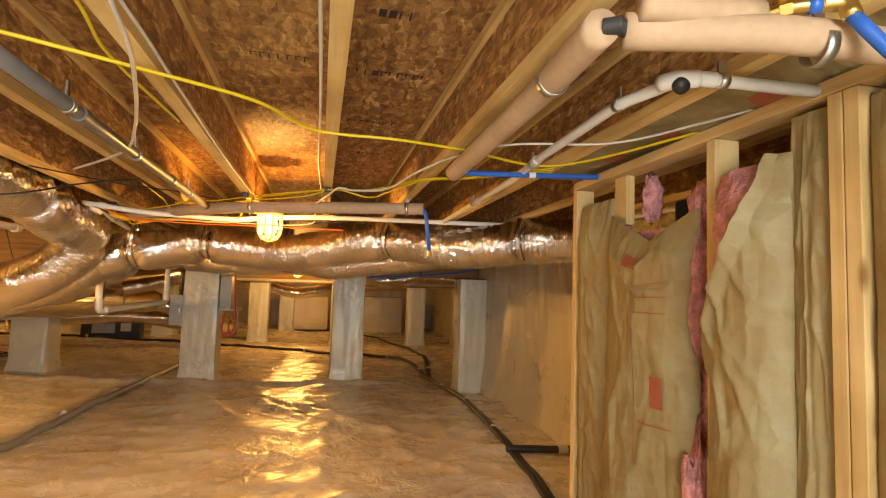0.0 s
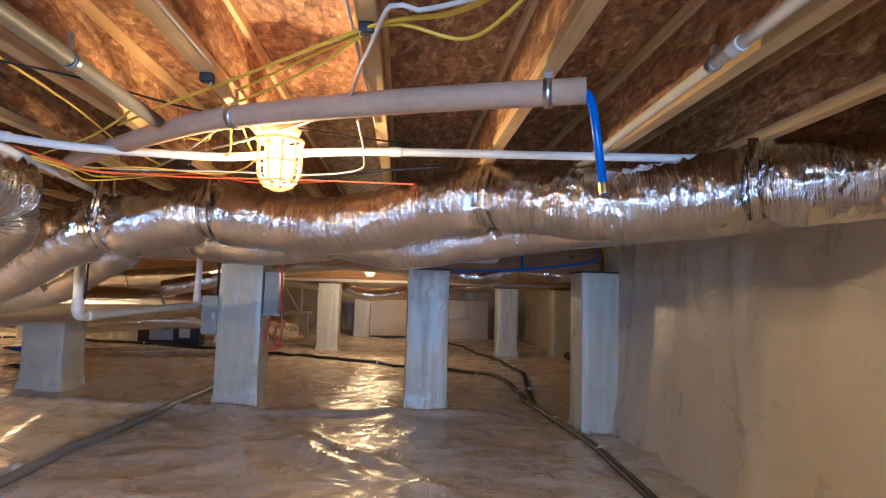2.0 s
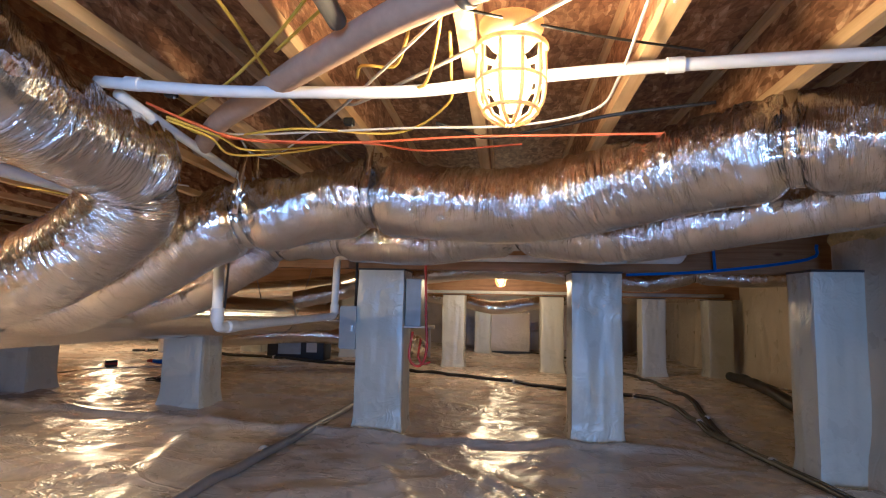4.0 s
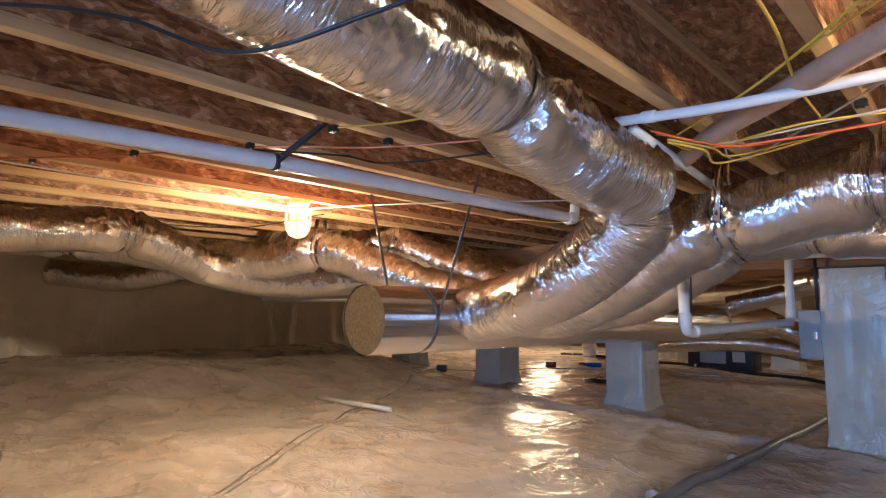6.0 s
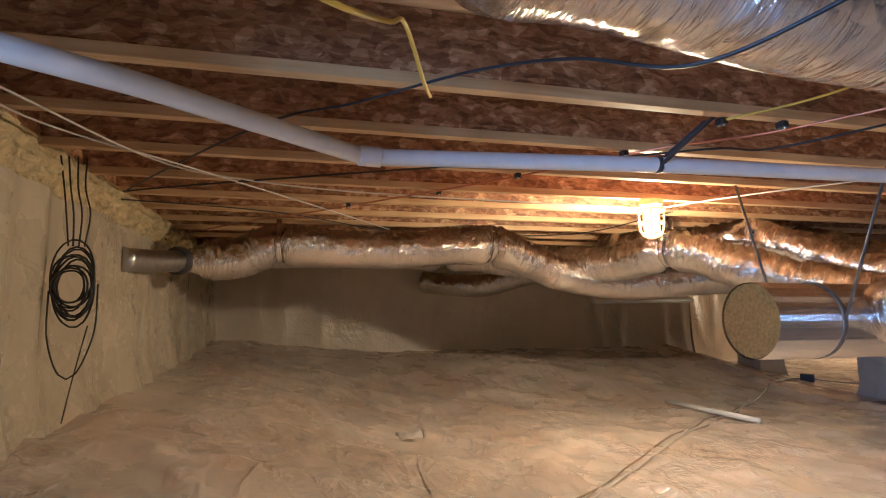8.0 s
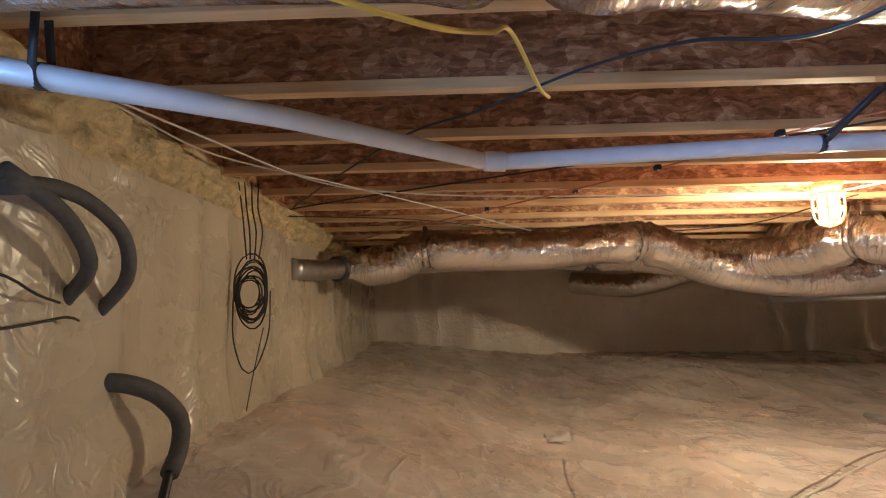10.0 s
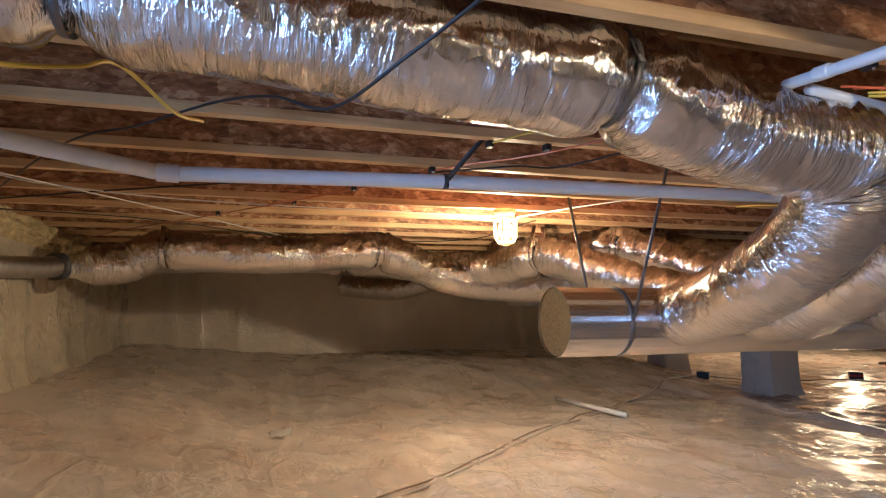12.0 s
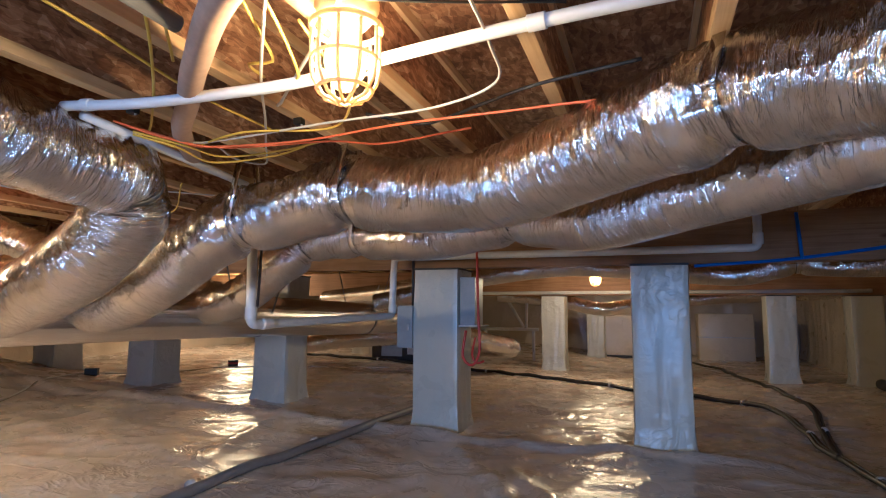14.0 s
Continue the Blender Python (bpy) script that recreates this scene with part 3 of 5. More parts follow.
# ---------------------------------------------------------------- ducts
def flex_duct(points, radius, straps=(), label="", seed=0.0, crinkle=1.0, taper=0.0, name="flexible_duct", band_mat=None):
    """Insulated flexible duct: foil jacket with fine cross pleats, pinched where straps hold it."""
    line = spline(points, 0.016)
    ob = thing(name, label, "duct", "flexible ducts")
    total = sum((b - a).length for a, b in zip(line, line[1:]))
    marks = []
    for q in straps:
        v, s, best = Vector(q), 0.0, (9e9, 0, 0)
        for i, c in enumerate(line):
            best = min(best, ((c - v).length, s, i))
            if i + 1 < len(line):
                s += (line[i + 1] - c).length
        marks.append(best[1:])

    def shape(i, s, a):
        c, sn = math.cos(a), math.sin(a)
        pleat = 0.55 - 2.6 * abs(n3(c * 1.2, sn * 1.2, s * 17, seed))
        pleat2 = 0.5 - 2.2 * abs(n3(c * 3.0, sn * 3.0, s * 27, seed + 2))
        lump = n3(c * 1.2, sn * 1.2, s * 3.2, seed + 5)
        fold = max(0, 1 - abs(n3(c * 2.2, sn * 2.2, s * 5.0, seed + 7)) * 3) ** 2
        top = 0.08 + 1.25 * max(0.0, 0.15 - 0.85 * sn)
        f = 1 + crinkle * ((0.078 * pleat + 0.045 * pleat2) * top + 0.030 * lump + 0.035 * fold * top)
        for m, _ in marks:
            d = abs(s - m)
            f -= 0.30 * math.exp(-(d / 0.045) ** 2)
            f += 0.06 * math.exp(-((d - 0.13) / 0.07) ** 2)
            f += 0.50 * math.exp(-(d / 0.055) ** 2) * max(0.0, -sn) ** 5
            f += crinkle * 0.10 * n3(c * 4, sn * 4, s * 9, seed + 9) * math.exp(-(d / 0.12) ** 2)
        if taper and s < 0.22:
            f *= taper + (1 - taper) * smooth(0.03, 0.22, s)
        return f * (1 - 0.05 * max(0.0, -sn))
    part("foil_jacket", tube(line, radius, 44, None, shape), M_FOIL, ob)
    for m, i in marks:
        i = max(1, min(len(line) - 2, i))
        c, t = line[i], (line[i + 1] - line[i - 1]).normalized()
        flat, wide = Vector((t.x, t.y, 0)).normalized(), 0.009 if band_mat else 0.018
        loop = tube([c - t * wide, c + t * wide], radius * (0.80 if band_mat else 0.85), 32, caps=False)
        sd = t.cross(Vector((0, 0, 1))).normalized()
        for sgn in (-1, 1):
            a = c + sd * sgn * radius * 0.86
            b = Vector((c.x + sd.x * sgn * radius * 0.35, c.y + sd.y * sgn * radius * 0.35, max(JOIST_Z, c.z + radius)))
            vs = [loop.verts.new(p) for p in (a - flat * wide, a + flat * wide, b + flat * wide, b - flat * wide)]
            loop.faces.new(vs)
        band = part("strap", loop, band_mat or M_FOIL, ob, "dark perforated strap" if band_mat else "foil hanging strap")
        sol = band.modifiers.new("thick", "SOLIDIFY")
        sol.thickness = 0.002
    return ob


FD = "insulated flexible duct in crinkled silver foil, strapped to the joists"
flex_duct([(2.0, 3.40, 1.74), (1.96, 3.44, 1.67), (1.80, 3.53, 1.595), (1.42, 3.80, 1.575), (1.0, 4.05, 1.53), (0.52, 4.38, 1.59), (-0.2, 4.78, 1.49), (-0.55, 4.88, 1.495), (-0.93, 4.92, 1.535), (-1.28, 4.93, 1.478), (-1.5, 4.92, 1.44), (-1.68, 4.91, 1.375), (-2.0, 4.93, 1.20), (-2.4, 5.02, 1.06), (-2.78, 5.15, 1.03)],
          0.155, ((1.42, 3.80, 1.575), (0.52, 4.38, 1.59), (-0.93, 4.92, 1.535), (-1.5, 4.92, 1.44)), FD, 1.0)
flex_duct([(-1.52, -1.95, 1.77), (-1.53, 0.2, 1.76), (-1.58, 1.9, 1.768), (-1.60, 2.25, 1.755), (-1.61, 2.6, 1.738), (-1.62, 3.0, 1.703), (-1.62, 3.36, 1.692), (-1.62, 3.52, 1.68), (-1.625, 3.70, 1.628), (-1.63, 3.90, 1.585), (-1.635, 4.12, 1.558), (-1.64, 4.32, 1.552), (-1.665, 4.42, 1.515), (-1.75, 4.47, 1.39), (-1.95, 4.47, 1.23), (-2.3, 4.51, 1.10), (-2.74, 4.64, 1.03)],
          0.160, ((-1.62, 3.50, 1.682), (-1.60, 2.20, 1.757), (-1.665, 4.42, 1.515)), FD, 2.0, band_mat=M_HANGER)
flex_duct([(1.97, 4.25, 1.62), (1.1, 4.55, 1.53), (0.6, 4.85, 1.47), (0.1, 5.15, 1.41), (-0.3, 5.4, 1.47), (-0.8, 5.55, 1.42), (-1.3, 5.7, 1.46), (-1.65, 5.74, 1.45), (-1.9, 5.76, 1.32), (-2.3, 5.88, 1.12), (-2.75, 6.02, 1.03)],
          0.13, ((-0.3, 5.4, 1.47), (-1.3, 5.7, 1.46), (-1.72, 5.75, 1.42)), FD, 3.0)
# ducts along the west bay and into the trunk
flex_duct([(-5.0, 1.13, 1.42), (-5.1, 1.5, 1.46), (-5.1, 1.78, 1.55), (-5.1, 2.6, 1.54), (-5.08, 3.48, 1.58), (-5.1, 4.15, 1.36), (-5.1, 4.8, 1.29), (-4.95, 5.6, 1.34), (-4.8, 6.3, 1.28), (-4.4, 7.0, 1.15), (-3.8, 7.3, 1.04), (-3.05, 7.35, 0.97)],
          0.155, ((-5.1, 1.78, 1.55), (-5.08, 3.48, 1.58)), FD, 4.0, 1.3, 0.55)
flex_duct([(-6.4, 0.98, 1.60), (-6.3, 2.0, 1.62), (-6.0, 3.3, 1.60), (-5.55, 4.0, 1.50), (-4.85, 4.48, 1.44), (-4.38, 4.70, 1.50), (-4.0, 4.98, 1.34), (-3.55, 5.28, 1.17), (-3.05, 5.48, 1.05)],
          0.15, ((-6.0, 3.3, 1.60), (-4.42, 4.68, 1.495)), FD, 5.0, 1.2)
flex_duct([(-5.4, 4.7, 1.62), (-4.75, 5.05, 1.60), (-4.28, 5.36, 1.58), (-3.9, 5.65, 1.40), (-3.45, 5.92, 1.20), (-3.03, 6.08, 1.06)], 0.14, ((-4.30, 5.345, 1.58),), FD, 6.0, 1.2)
flex_duct([(-7.85, 3.5, 1.42), (-7.3, 4.1, 1.36), (-6.8, 4.6, 1.50), (-6.0, 5.2, 1.58), (-5.3, 5.75, 1.60), (-4.5, 6.08, 1.57), (-4.1, 6.35, 1.43), (-3.6, 6.62, 1.21), (-3.03, 6.78, 1.05)], 0.14, ((-6.0, 5.2, 1.58), (-4.52, 6.07, 1.57)), FD, 7.0, 1.2)
# ducts seen beyond the girder
flex_duct([(-2.7, 8.6, 1.10), (-2.2, 8.7, 1.22), (-1.8, 8.75, 1.33), (-0.6, 8.7, 1.48), (0.3, 8.45, 1.42), (0.75, 8.3, 1.37), (1.1, 8.3, 1.36), (1.5, 8.3, 1.44), (2.1, 8.3, 1.42), (3.6, 8.2, 1.50)], 0.10, ((0.3, 8.45, 1.42), (1.5, 8.3, 1.44)),
          "slender foil-wrapped flexible duct hung beyond the girder", 8.0)
flex_duct([(-2.6, 13.8, 1.34), (-1.4, 14.3, 1.22), (-0.6, 14.5, 1.06), (0.2, 14.5, 1.16), (1.2, 14.5, 1.28), (3.5, 14.6, 1.40)], 0.14, ((0.9, 14.5, 1.24),),
          "sagging foil-wrapped flexible duct at the far end", 9.0)
flex_duct([(-3.0, 10.6, 0.98), (-2.2, 10.7, 0.62), (-1.7, 11.2, 0.45), (-2.4, 11.6, 0.42), (-3.4, 11.6, 0.55), (-4.6, 11.3, 0.50), (-5.2, 10.9, 0.42)], 0.14, (), "slack foil duct lying over the far floor", 10.0)

# rigid trunk of foil-faced duct board
trunk = thing("trunk_duct", "round main duct in foil-faced fibre board with a capped end", "duct")
TX, TZ, TR, TY0, TY1 = -2.91, 0.998, 0.178, 3.985, 10.4


def ribs(i, s, a):
    return 1 + 0.004 * math.cos(a * 38) + 0.006 * n3(math.cos(a), math.sin(a), s * 2.2, 3.0)


part("foil_shell", tube(spline([(TX, TY0, TZ), (TX + 0.03, 5.8, TZ - 0.015), (TX + 0.05, 7.7, TZ - 0.06), (TX + 0.06, TY1, TZ - 0.13)], 0.05), TR, 152, None, ribs, caps=False), M_FOIL_RIGID, trunk)
part("end_cap", tube([Vector((TX, TY0 + 0.012, TZ)), Vector((TX, TY0 + 0.03, TZ))], TR * 0.975, 48), M_CARD, trunk, "bare fibrous end cap", smooth=False)
for ty, drop in ((4.33, 0.0), (6.7, 0.035), (8.6, 0.085)):
    hang = bmesh.new()
    cx, cz = TX + 0.012 * (ty - 4.0), TZ - drop
    tube([Vector((cx, ty - 0.012, cz)), Vector((cx, ty + 0.012, cz))], TR + 0.004, 40, hang, caps=False)
    a, b, w = Vector((cx + TR + 0.003, ty, cz)), Vector((cx + 0.40, ty + 0.08, JOIST_Z)), Vector((0, 0.009, 0))
    hang.faces.new([hang.verts.new(p) for p in (a - w, a + w, b + w, b - w)])
    a, b = Vector((cx - TR - 0.003, ty, cz)), Vector((cx - 0.42, ty + 0.01, JOIST_Z))
    hang.faces.new([hang.verts.new(p) for p in (a - w, a + w, b + w, b - w)])
    band = part("hanging_strap", hang, M_HANGER, trunk, "dull steel perforated strap")
    band.modifiers.new("thick", "SOLIDIFY").thickness = 0.002

second_trunk = thing("trunk_duct", "second round foil-faced main duct beyond the girder", "duct")
part("foil_shell", tube(spline([(-1.75, 8.25, 1.34), (-2.25, 8.9, 1.29), (-3.4, 9.9, 1.24), (-4.8, 10.9, 1.20)], 0.06), 0.13, 48), M_FOIL_RIGID, second_trunk)

vent = thing("vent_pipe", "short galvanised round duct collar coming out of the wall", "vent pipe")
part("pipe", tube(spline([(-4.42, 0.90, 1.375), (-4.72, 1.02, 1.39), (-5.02, 1.14, 1.42)], 0.04), 0.075, 28), M_STEEL, vent)
part("clamp", tube([Vector((-4.93, 1.10, 1.412)), Vector((-4.98, 1.12, 1.418))], 0.10, 28), M_STRAP, vent, "black band clamp")


# ---------------------------------------------------------------- pipes
def pipe(name, points, radius, mat, label, category, straight=True, fittings=(), fit_mat=None, step=0.03, sides=16, group=""):
    """A pipe with real elbows or couplings, each fitting a part of its own."""
    ob = thing(name, label, category, group)
    if straight:
        p = [Vector(q) for q in points]
        bend = min(0.05, radius * 2.2)
        line = [p[0]]
        for a, b, c in zip(p, p[1:], p[2:]):
            i, o = (b - a).normalized(), (c - b).normalized()
            for k in range(7):
                t = k / 6
                line.append((1 - t) ** 2 * (b - i * bend) + 2 * t * (1 - t) * b + t * t * (b + o * bend))
        line.append(p[-1])
    else:
        line = spline(points, step)
    part("pipe", tube(line, radius, sides), mat, ob)
    for q in fittings:
        v = Vector(q)
        k = min(range(len(line)), key=lambda i: (line[i] - v).length)
        t = (line[min(k + 1, len(line) - 1)] - line[max(k - 1, 0)]).normalized()
        hw = radius * 1.3
        part("fitting", tube([v - t * hw, v - t * hw * 0.9, v + t * hw * 0.9, v + t * hw], radius * 1.22, sides), fit_mat or mat, ob)
    return ob


WP = "white plastic drain pipe"
pipe("drain_pipe", [(-1.79, 0.93, 1.618), (-2.22, 1.57, 1.622), (-2.74, 2.18, 1.62), (-2.60, 3.35, 1.62), (-2.55, 4.3, 1.62), (-2.50, 5.30, 1.62), (-2.50, 5.31, 1.71)], 0.031, M_PVC, "white plastic drain pipe bent under the joists, held by dark straps", "pipe",
     fittings=((-2.73, 2.20, 1.62), (-2.50, 5.26, 1.62)))
pipe("drain_pipe", [(-1.93, 5.5, 1.42), (-1.92, 5.5, 0.93), (-1.78, 7.14, 0.97), (-1.78, 7.17, 1.475), (1.03, 7.17, 1.475), (1.03, 7.17, 1.70)], 0.029, M_PVC, "white plastic condensate pipe looped along the girder", "pipe",
     fittings=((-1.92, 5.5, 1.0), (-1.90, 5.62, 0.935), (-1.78, 7.15, 1.03), (1.03, 7.17, 1.54)))
pipe("drain_pipe", [(-1.52, 4.1, 1.69), (-1.57, 5.0, 1.64)], 0.017, M_PVC, "short white plastic pipe above the duct elbow", "pipe")
pipe("water_pipe", [(-1.56, 4.06, 1.712), (-1.2, 4.05, 1.672), (-0.9, 4.05, 1.660), (-0.6, 4.05, 1.657), (-0.33, 4.05, 1.685), (0.07, 4.04, 1.707), (0.83, 4.0, 1.716), (1.75, 3.9, 1.716)], 0.017, M_PVC, "thin white plastic pipe crossing under the joists", "pipe", straight=False,
     fittings=((-1.44, 4.057, 1.700), (0.07, 4.04, 1.707), (1.42, 3.94, 1.716)))
pipe("water_pipe", [(1.72, 3.9, 1.72), (1.80, 3.55, 1.71), (1.90, 3.1, 1.71), (1.95, 2.6, 1.71)], 0.015, M_PVC, "thin white plastic pipe beside the foundation wall", "pipe", straight=False)
pipe("drain_pipe", [(0.885, 4.4, 1.722), (0.84, 2.4, 1.722), (0.795, 1.92, 1.722), (0.766, 1.33, 1.722), (0.817, 1.12, 1.722), (0.886, 1.109, 1.722), (1.17, 1.099, 1.722)], 0.0155, M_PVC, "white plastic pipe along a joist with a black elbow", "pipe", fittings=((0.853, 3.0, 1.722), (0.80, 2.0, 1.722), (0.87, 1.11, 1.722)))
elbow = thing("pipe_elbow", "open black-lined plastic elbow fitting under the joist", "pipe fitting")
part("elbow", tube(spline([(0.785, 1.165, 1.722), (0.80, 1.125, 1.718), (0.85, 1.113, 1.722)], 0.012), 0.021, 18), M_PVC, elbow)
part("rubber_plug", tube([Vector((0.805, 1.125, 1.712)), Vector((0.80, 1.105, 1.694))], 0.019, 16), M_BLACK, elbow)
pipe("gas_pipe", [(-0.735, 0.2, 1.70), (-0.735, 3.75, 1.70)], 0.022, M_PVCG, "grey coated pipe clipped along a joist", "pipe", fittings=((-0.735, 1.85, 1.70), (-0.735, 2.9, 1.70)))
TS = "pipe in a tan foam insulation sleeve hung on steel clips"
pipe("insulated_pipe", [(0.585, 3.24, 1.692), (0.08, 3.40, 1.69), (-0.47, 3.64, 1.69), (-0.82, 3.90, 1.69), (-1.08, 4.13, 1.69), (-1.33, 4.35, 1.688), (-1.58, 4.66, 1.685)], 0.036, M_TAN, TS, "pipe", straight=False)
pipe("insulated_pipe", [(0.51, 2.16, 1.685), (0.505, 1.6, 1.69), (0.497, 1.2, 1.69), (0.478, 0.885, 1.69)], 0.034, M_TAN, TS, "pipe", straight=False)
pipe("insulated_pipe", [(0.525, 0.893, 1.69), (0.70, 0.835, 1.685), (0.843, 0.80, 1.68), (1.16, 0.79, 1.68)], 0.034, M_TAN, TS, "pipe", straight=False)
pipe("insulated_pipe", [(0.53, 0.845, 1.715), (0.64, 0.835, 1.718), (0.755, 0.822, 1.72)], 0.026, M_TAN, TS, "pipe", straight=False)
pipe("blue_pipe", [(0.585, 3.245, 1.69), (0.60, 3.235, 1.66), (0.625, 3.21, 1.41)], 0.0115, M_BLUE, "blue plastic water line hanging from a tan sleeve", "pipe", fittings=((0.624, 3.211, 1.425),), fit_mat=M_BRASS)
pipe("blue_pipe", [(0.52, 2.17, 1.69), (0.80, 2.19, 1.705), (1.25, 2.22, 1.735)], 0.0115, M_BLUE, "blue plastic water line running over the stud wall", "pipe", straight=False, fittings=((0.86, 2.195, 1.71),), fit_mat=M_PVC)
pipe("blue_pipe", [(0.862, 0.738, 1.695), (0.90, 0.715, 1.635), (0.955, 0.68, 1.55), (1.02, 0.64, 1.43)], 0.0125, M_BLUE, "blue plastic water line below a brass valve", "pipe", straight=False)
pipe("blue_pipe", [(0.482, 0.95, 1.69), (0.49, 0.875, 1.692), (0.535, 0.882, 1.69)], 0.013, M_BLUE, "blue plastic line bare between two sleeves", "pipe", straight=True, fittings=((0.495, 0.878, 1.69), (0.515, 0.880, 1.69)), fit_mat=M_DARK)
pipe("blue_pipe", [(0.62, 7.25, 1.36), (1.28, 7.24, 1.40), (1.98, 7.2, 1.50), (2.0, 7.1, 1.6)], 0.012, M_BLUE, "blue plastic water line sagging along the girder", "pipe", straight=False)
pipe("blue_pipe", [(1.30, 7.22, 1.40), (1.28, 7.22, 1.72)], 0.012, M_BLUE, "blue plastic water riser at the girder", "pipe")

valve = thing("ball_valve", "brass ball valve with blue crimped water lines", "valve")
part("body", tube(spline([(0.755, 0.822, 1.715), (0.785, 0.79, 1.722), (0.825, 0.765, 1.722)], 0.01), 0.013, 14), M_BRASS, valve)
part("nut", tube([Vector((0.775, 0.80, 1.72)), Vector((0.79, 0.787, 1.722))], 0.018, 6), M_BRASS, valve, smooth=False)
part("stem", tube([Vector((0.785, 0.79, 1.725)), Vector((0.785, 0.79, 1.758))], 0.009, 10), M_BRASS, valve)
part("lever", box(0.745, 0.782, 1.756, 0.80, 0.798, 1.761, 0.002), M_BRASS, valve)
part("elbow", tube(spline([(0.825, 0.765, 1.722), (0.855, 0.745, 1.718), (0.864, 0.737, 1.69)], 0.008), 0.016, 14), M_BRASS, valve)
part("crimp_ring", tube([Vector((0.812, 0.774, 1.722)), Vector((0.828, 0.763, 1.722))], 0.0165, 14), M_BLUE, valve, "blue collar")


def pipe_clip(x, y, z, r, along):
    ob = thing("pipe_clip", "bent galvanised steel pipe clip nailed to a joist", "clip", "pipe clips", at=(x, y, z))
    ob.rotation_euler = (0, 0, along)
    bm = tube([Vector((-0.011, 0, 0)), Vector((0.011, 0, 0))], r, 20, caps=False)
    strip = part("loop", bm, M_STEEL, ob)
    strip.modifiers.new("thick", "SOLIDIFY").thickness = 0.003
    part("leg", box(-0.011, -0.003, r * 0.9, 0.011, 0.003, JOIST_Z - z + 0.02, 0.001), M_STEEL, ob, smooth=False)
    return ob


for cx, cy, cr, ang in ((0.49, 3.27, 0.040, -0.32), (-0.44, 3.625, 0.040, -0.5), (0.497, 1.15, 0.038, 1.57), (0.86, 0.80, 0.038, -0.10)):
    pipe_clip(cx, cy, 1.69 if cy > 1 else 1.665, cr, ang)
for cx, cy in ((-0.735, 1.75), (-0.735, 2.35), (-0.735, 3.25)):
    pipe_clip(cx, cy, 1.70, 0.025, 1.57)
for cx, cy in ((0.808, 2.05), (0.855, 3.1), (0.768, 1.33), (0.91, 1.108)):
    pipe_clip(cx, cy, 1.722, 0.019, 1.57 if cx < 0.9 else 0.0)


def strap_hanger(x, y, z, r, top, lean=0.0, mat=M_STRAP):
    """A narrow strap looped under a pipe and fixed to a joist."""
    ob = thing("pipe_strap", "dark perforated strap looped under the white pipe", "strap", "pipe straps", at=(x, y, z))
    bm = bmesh.new()
    for sg in (-1, 1):
        a, b = Vector((sg * (r + 0.002), 0, -0.004)), Vector((sg * (r * 0.6) + lean, lean * 0.5, top - z))
        q = [bm.verts.new(p) for p in (a - Vector((0, 0.011, 0)), a + Vector((0, 0.011, 0)), b + Vector((0, 0.011, 0)), b - Vector((0, 0.011, 0)))]
        bm.faces.new(q)
    tube([Vector((0, -0.011, 0)), Vector((0, 0.011, 0))], r + 0.002, 20, bm, caps=False)
    band = part("band", bm, mat, ob)
    band.modifiers.new("thick", "SOLIDIFY").thickness = 0.002
    return ob


strap_hanger(-2.605, 3.32, 1.62, 0.031, JOIST_Z, 0.19)
strap_hanger(-1.90, 1.095, 1.619, 0.031, JOIST_Z + 0.02, 0.04)
strap_hanger(-1.92, 5.52, 1.05, 0.029, 1.5, 0.02)


# ---------------------------------------------------------------- cables
def cable(points, mat, label, radius=0.0045, step=0.03, name="cable", sides=8):
    ob = mesh_object(name, tube(spline(points, step), radius, sides), mat)
    return tagged(ob, label, "cable", "loose cables")


YC, WC, OC, BC = "yellow sheathed electric cable stapled across the joists", "white sheathed electric cable draped under the joists", "orange cable strung below the joists", "thin black cable strung below the joists"
cable([(-0.95, 1.25, 1.738), (-0.71, 1.36, 1.738), (-0.48, 1.48, 1.735), (-0.21, 1.65, 1.735), (-0.04, 1.88, 1.73), (0.23, 1.87, 1.72), (0.5, 1.98, 1.735), (0.93, 2.11, 1.738), (1.2, 1.54, 1.752), (1.3, 1.1, 1.755)], M_YELLOW, YC, 0.0055)
cable([(-0.46, 0.7, 1.742), (-0.49, 1.17, 1.742), (-0.52, 1.44, 1.74), (-0.49, 1.97, 1.742)], M_YELLOW, YC)
cable([(-0.36, 0.7, 1.742), (-0.39, 1.06, 1.70), (-0.44, 1.35, 1.69), (-0.60, 1.90, 1.69), (-0.78, 2.34, 1.70), (-1.18, 2.94, 1.73)], M_WHITEC, WC, 0.0055)
cable([(-0.41, 0.3, 1.744), (-0.405, 1.21, 1.744), (-0.41, 1.52, 1.744), (-0.425, 2.4, 1.744), (-0.42, 3.36, 1.744)], M_WHITEC, WC)
cable([(-0.03, 0.3, 1.744), (-0.024, 1.5, 1.742), (-0.03, 2.5, 1.744), (-0.01, 3.4, 1.742), (0.0, 3.8, 1.744)], M_WHITEC, WC)
cable([(0.45, 2.25, 1.742), (0.62, 1.85, 1.73), (0.97, 1.73, 1.738), (1.14, 1.46, 1.75), (1.3, 1.0, 1.755)], M_WHITEC, WC)
cable([(-0.97, 3.96, 1.738), (-0.66, 3.63, 1.72), (-0.37, 3.4, 1.735), (0.03, 3.04, 1.735), (0.23, 2.9, 1.72), (0.46, 2.58, 1.735), (0.64, 2.43, 1.73), (0.95, 2.15, 1.74)], M_YELLOW, YC)
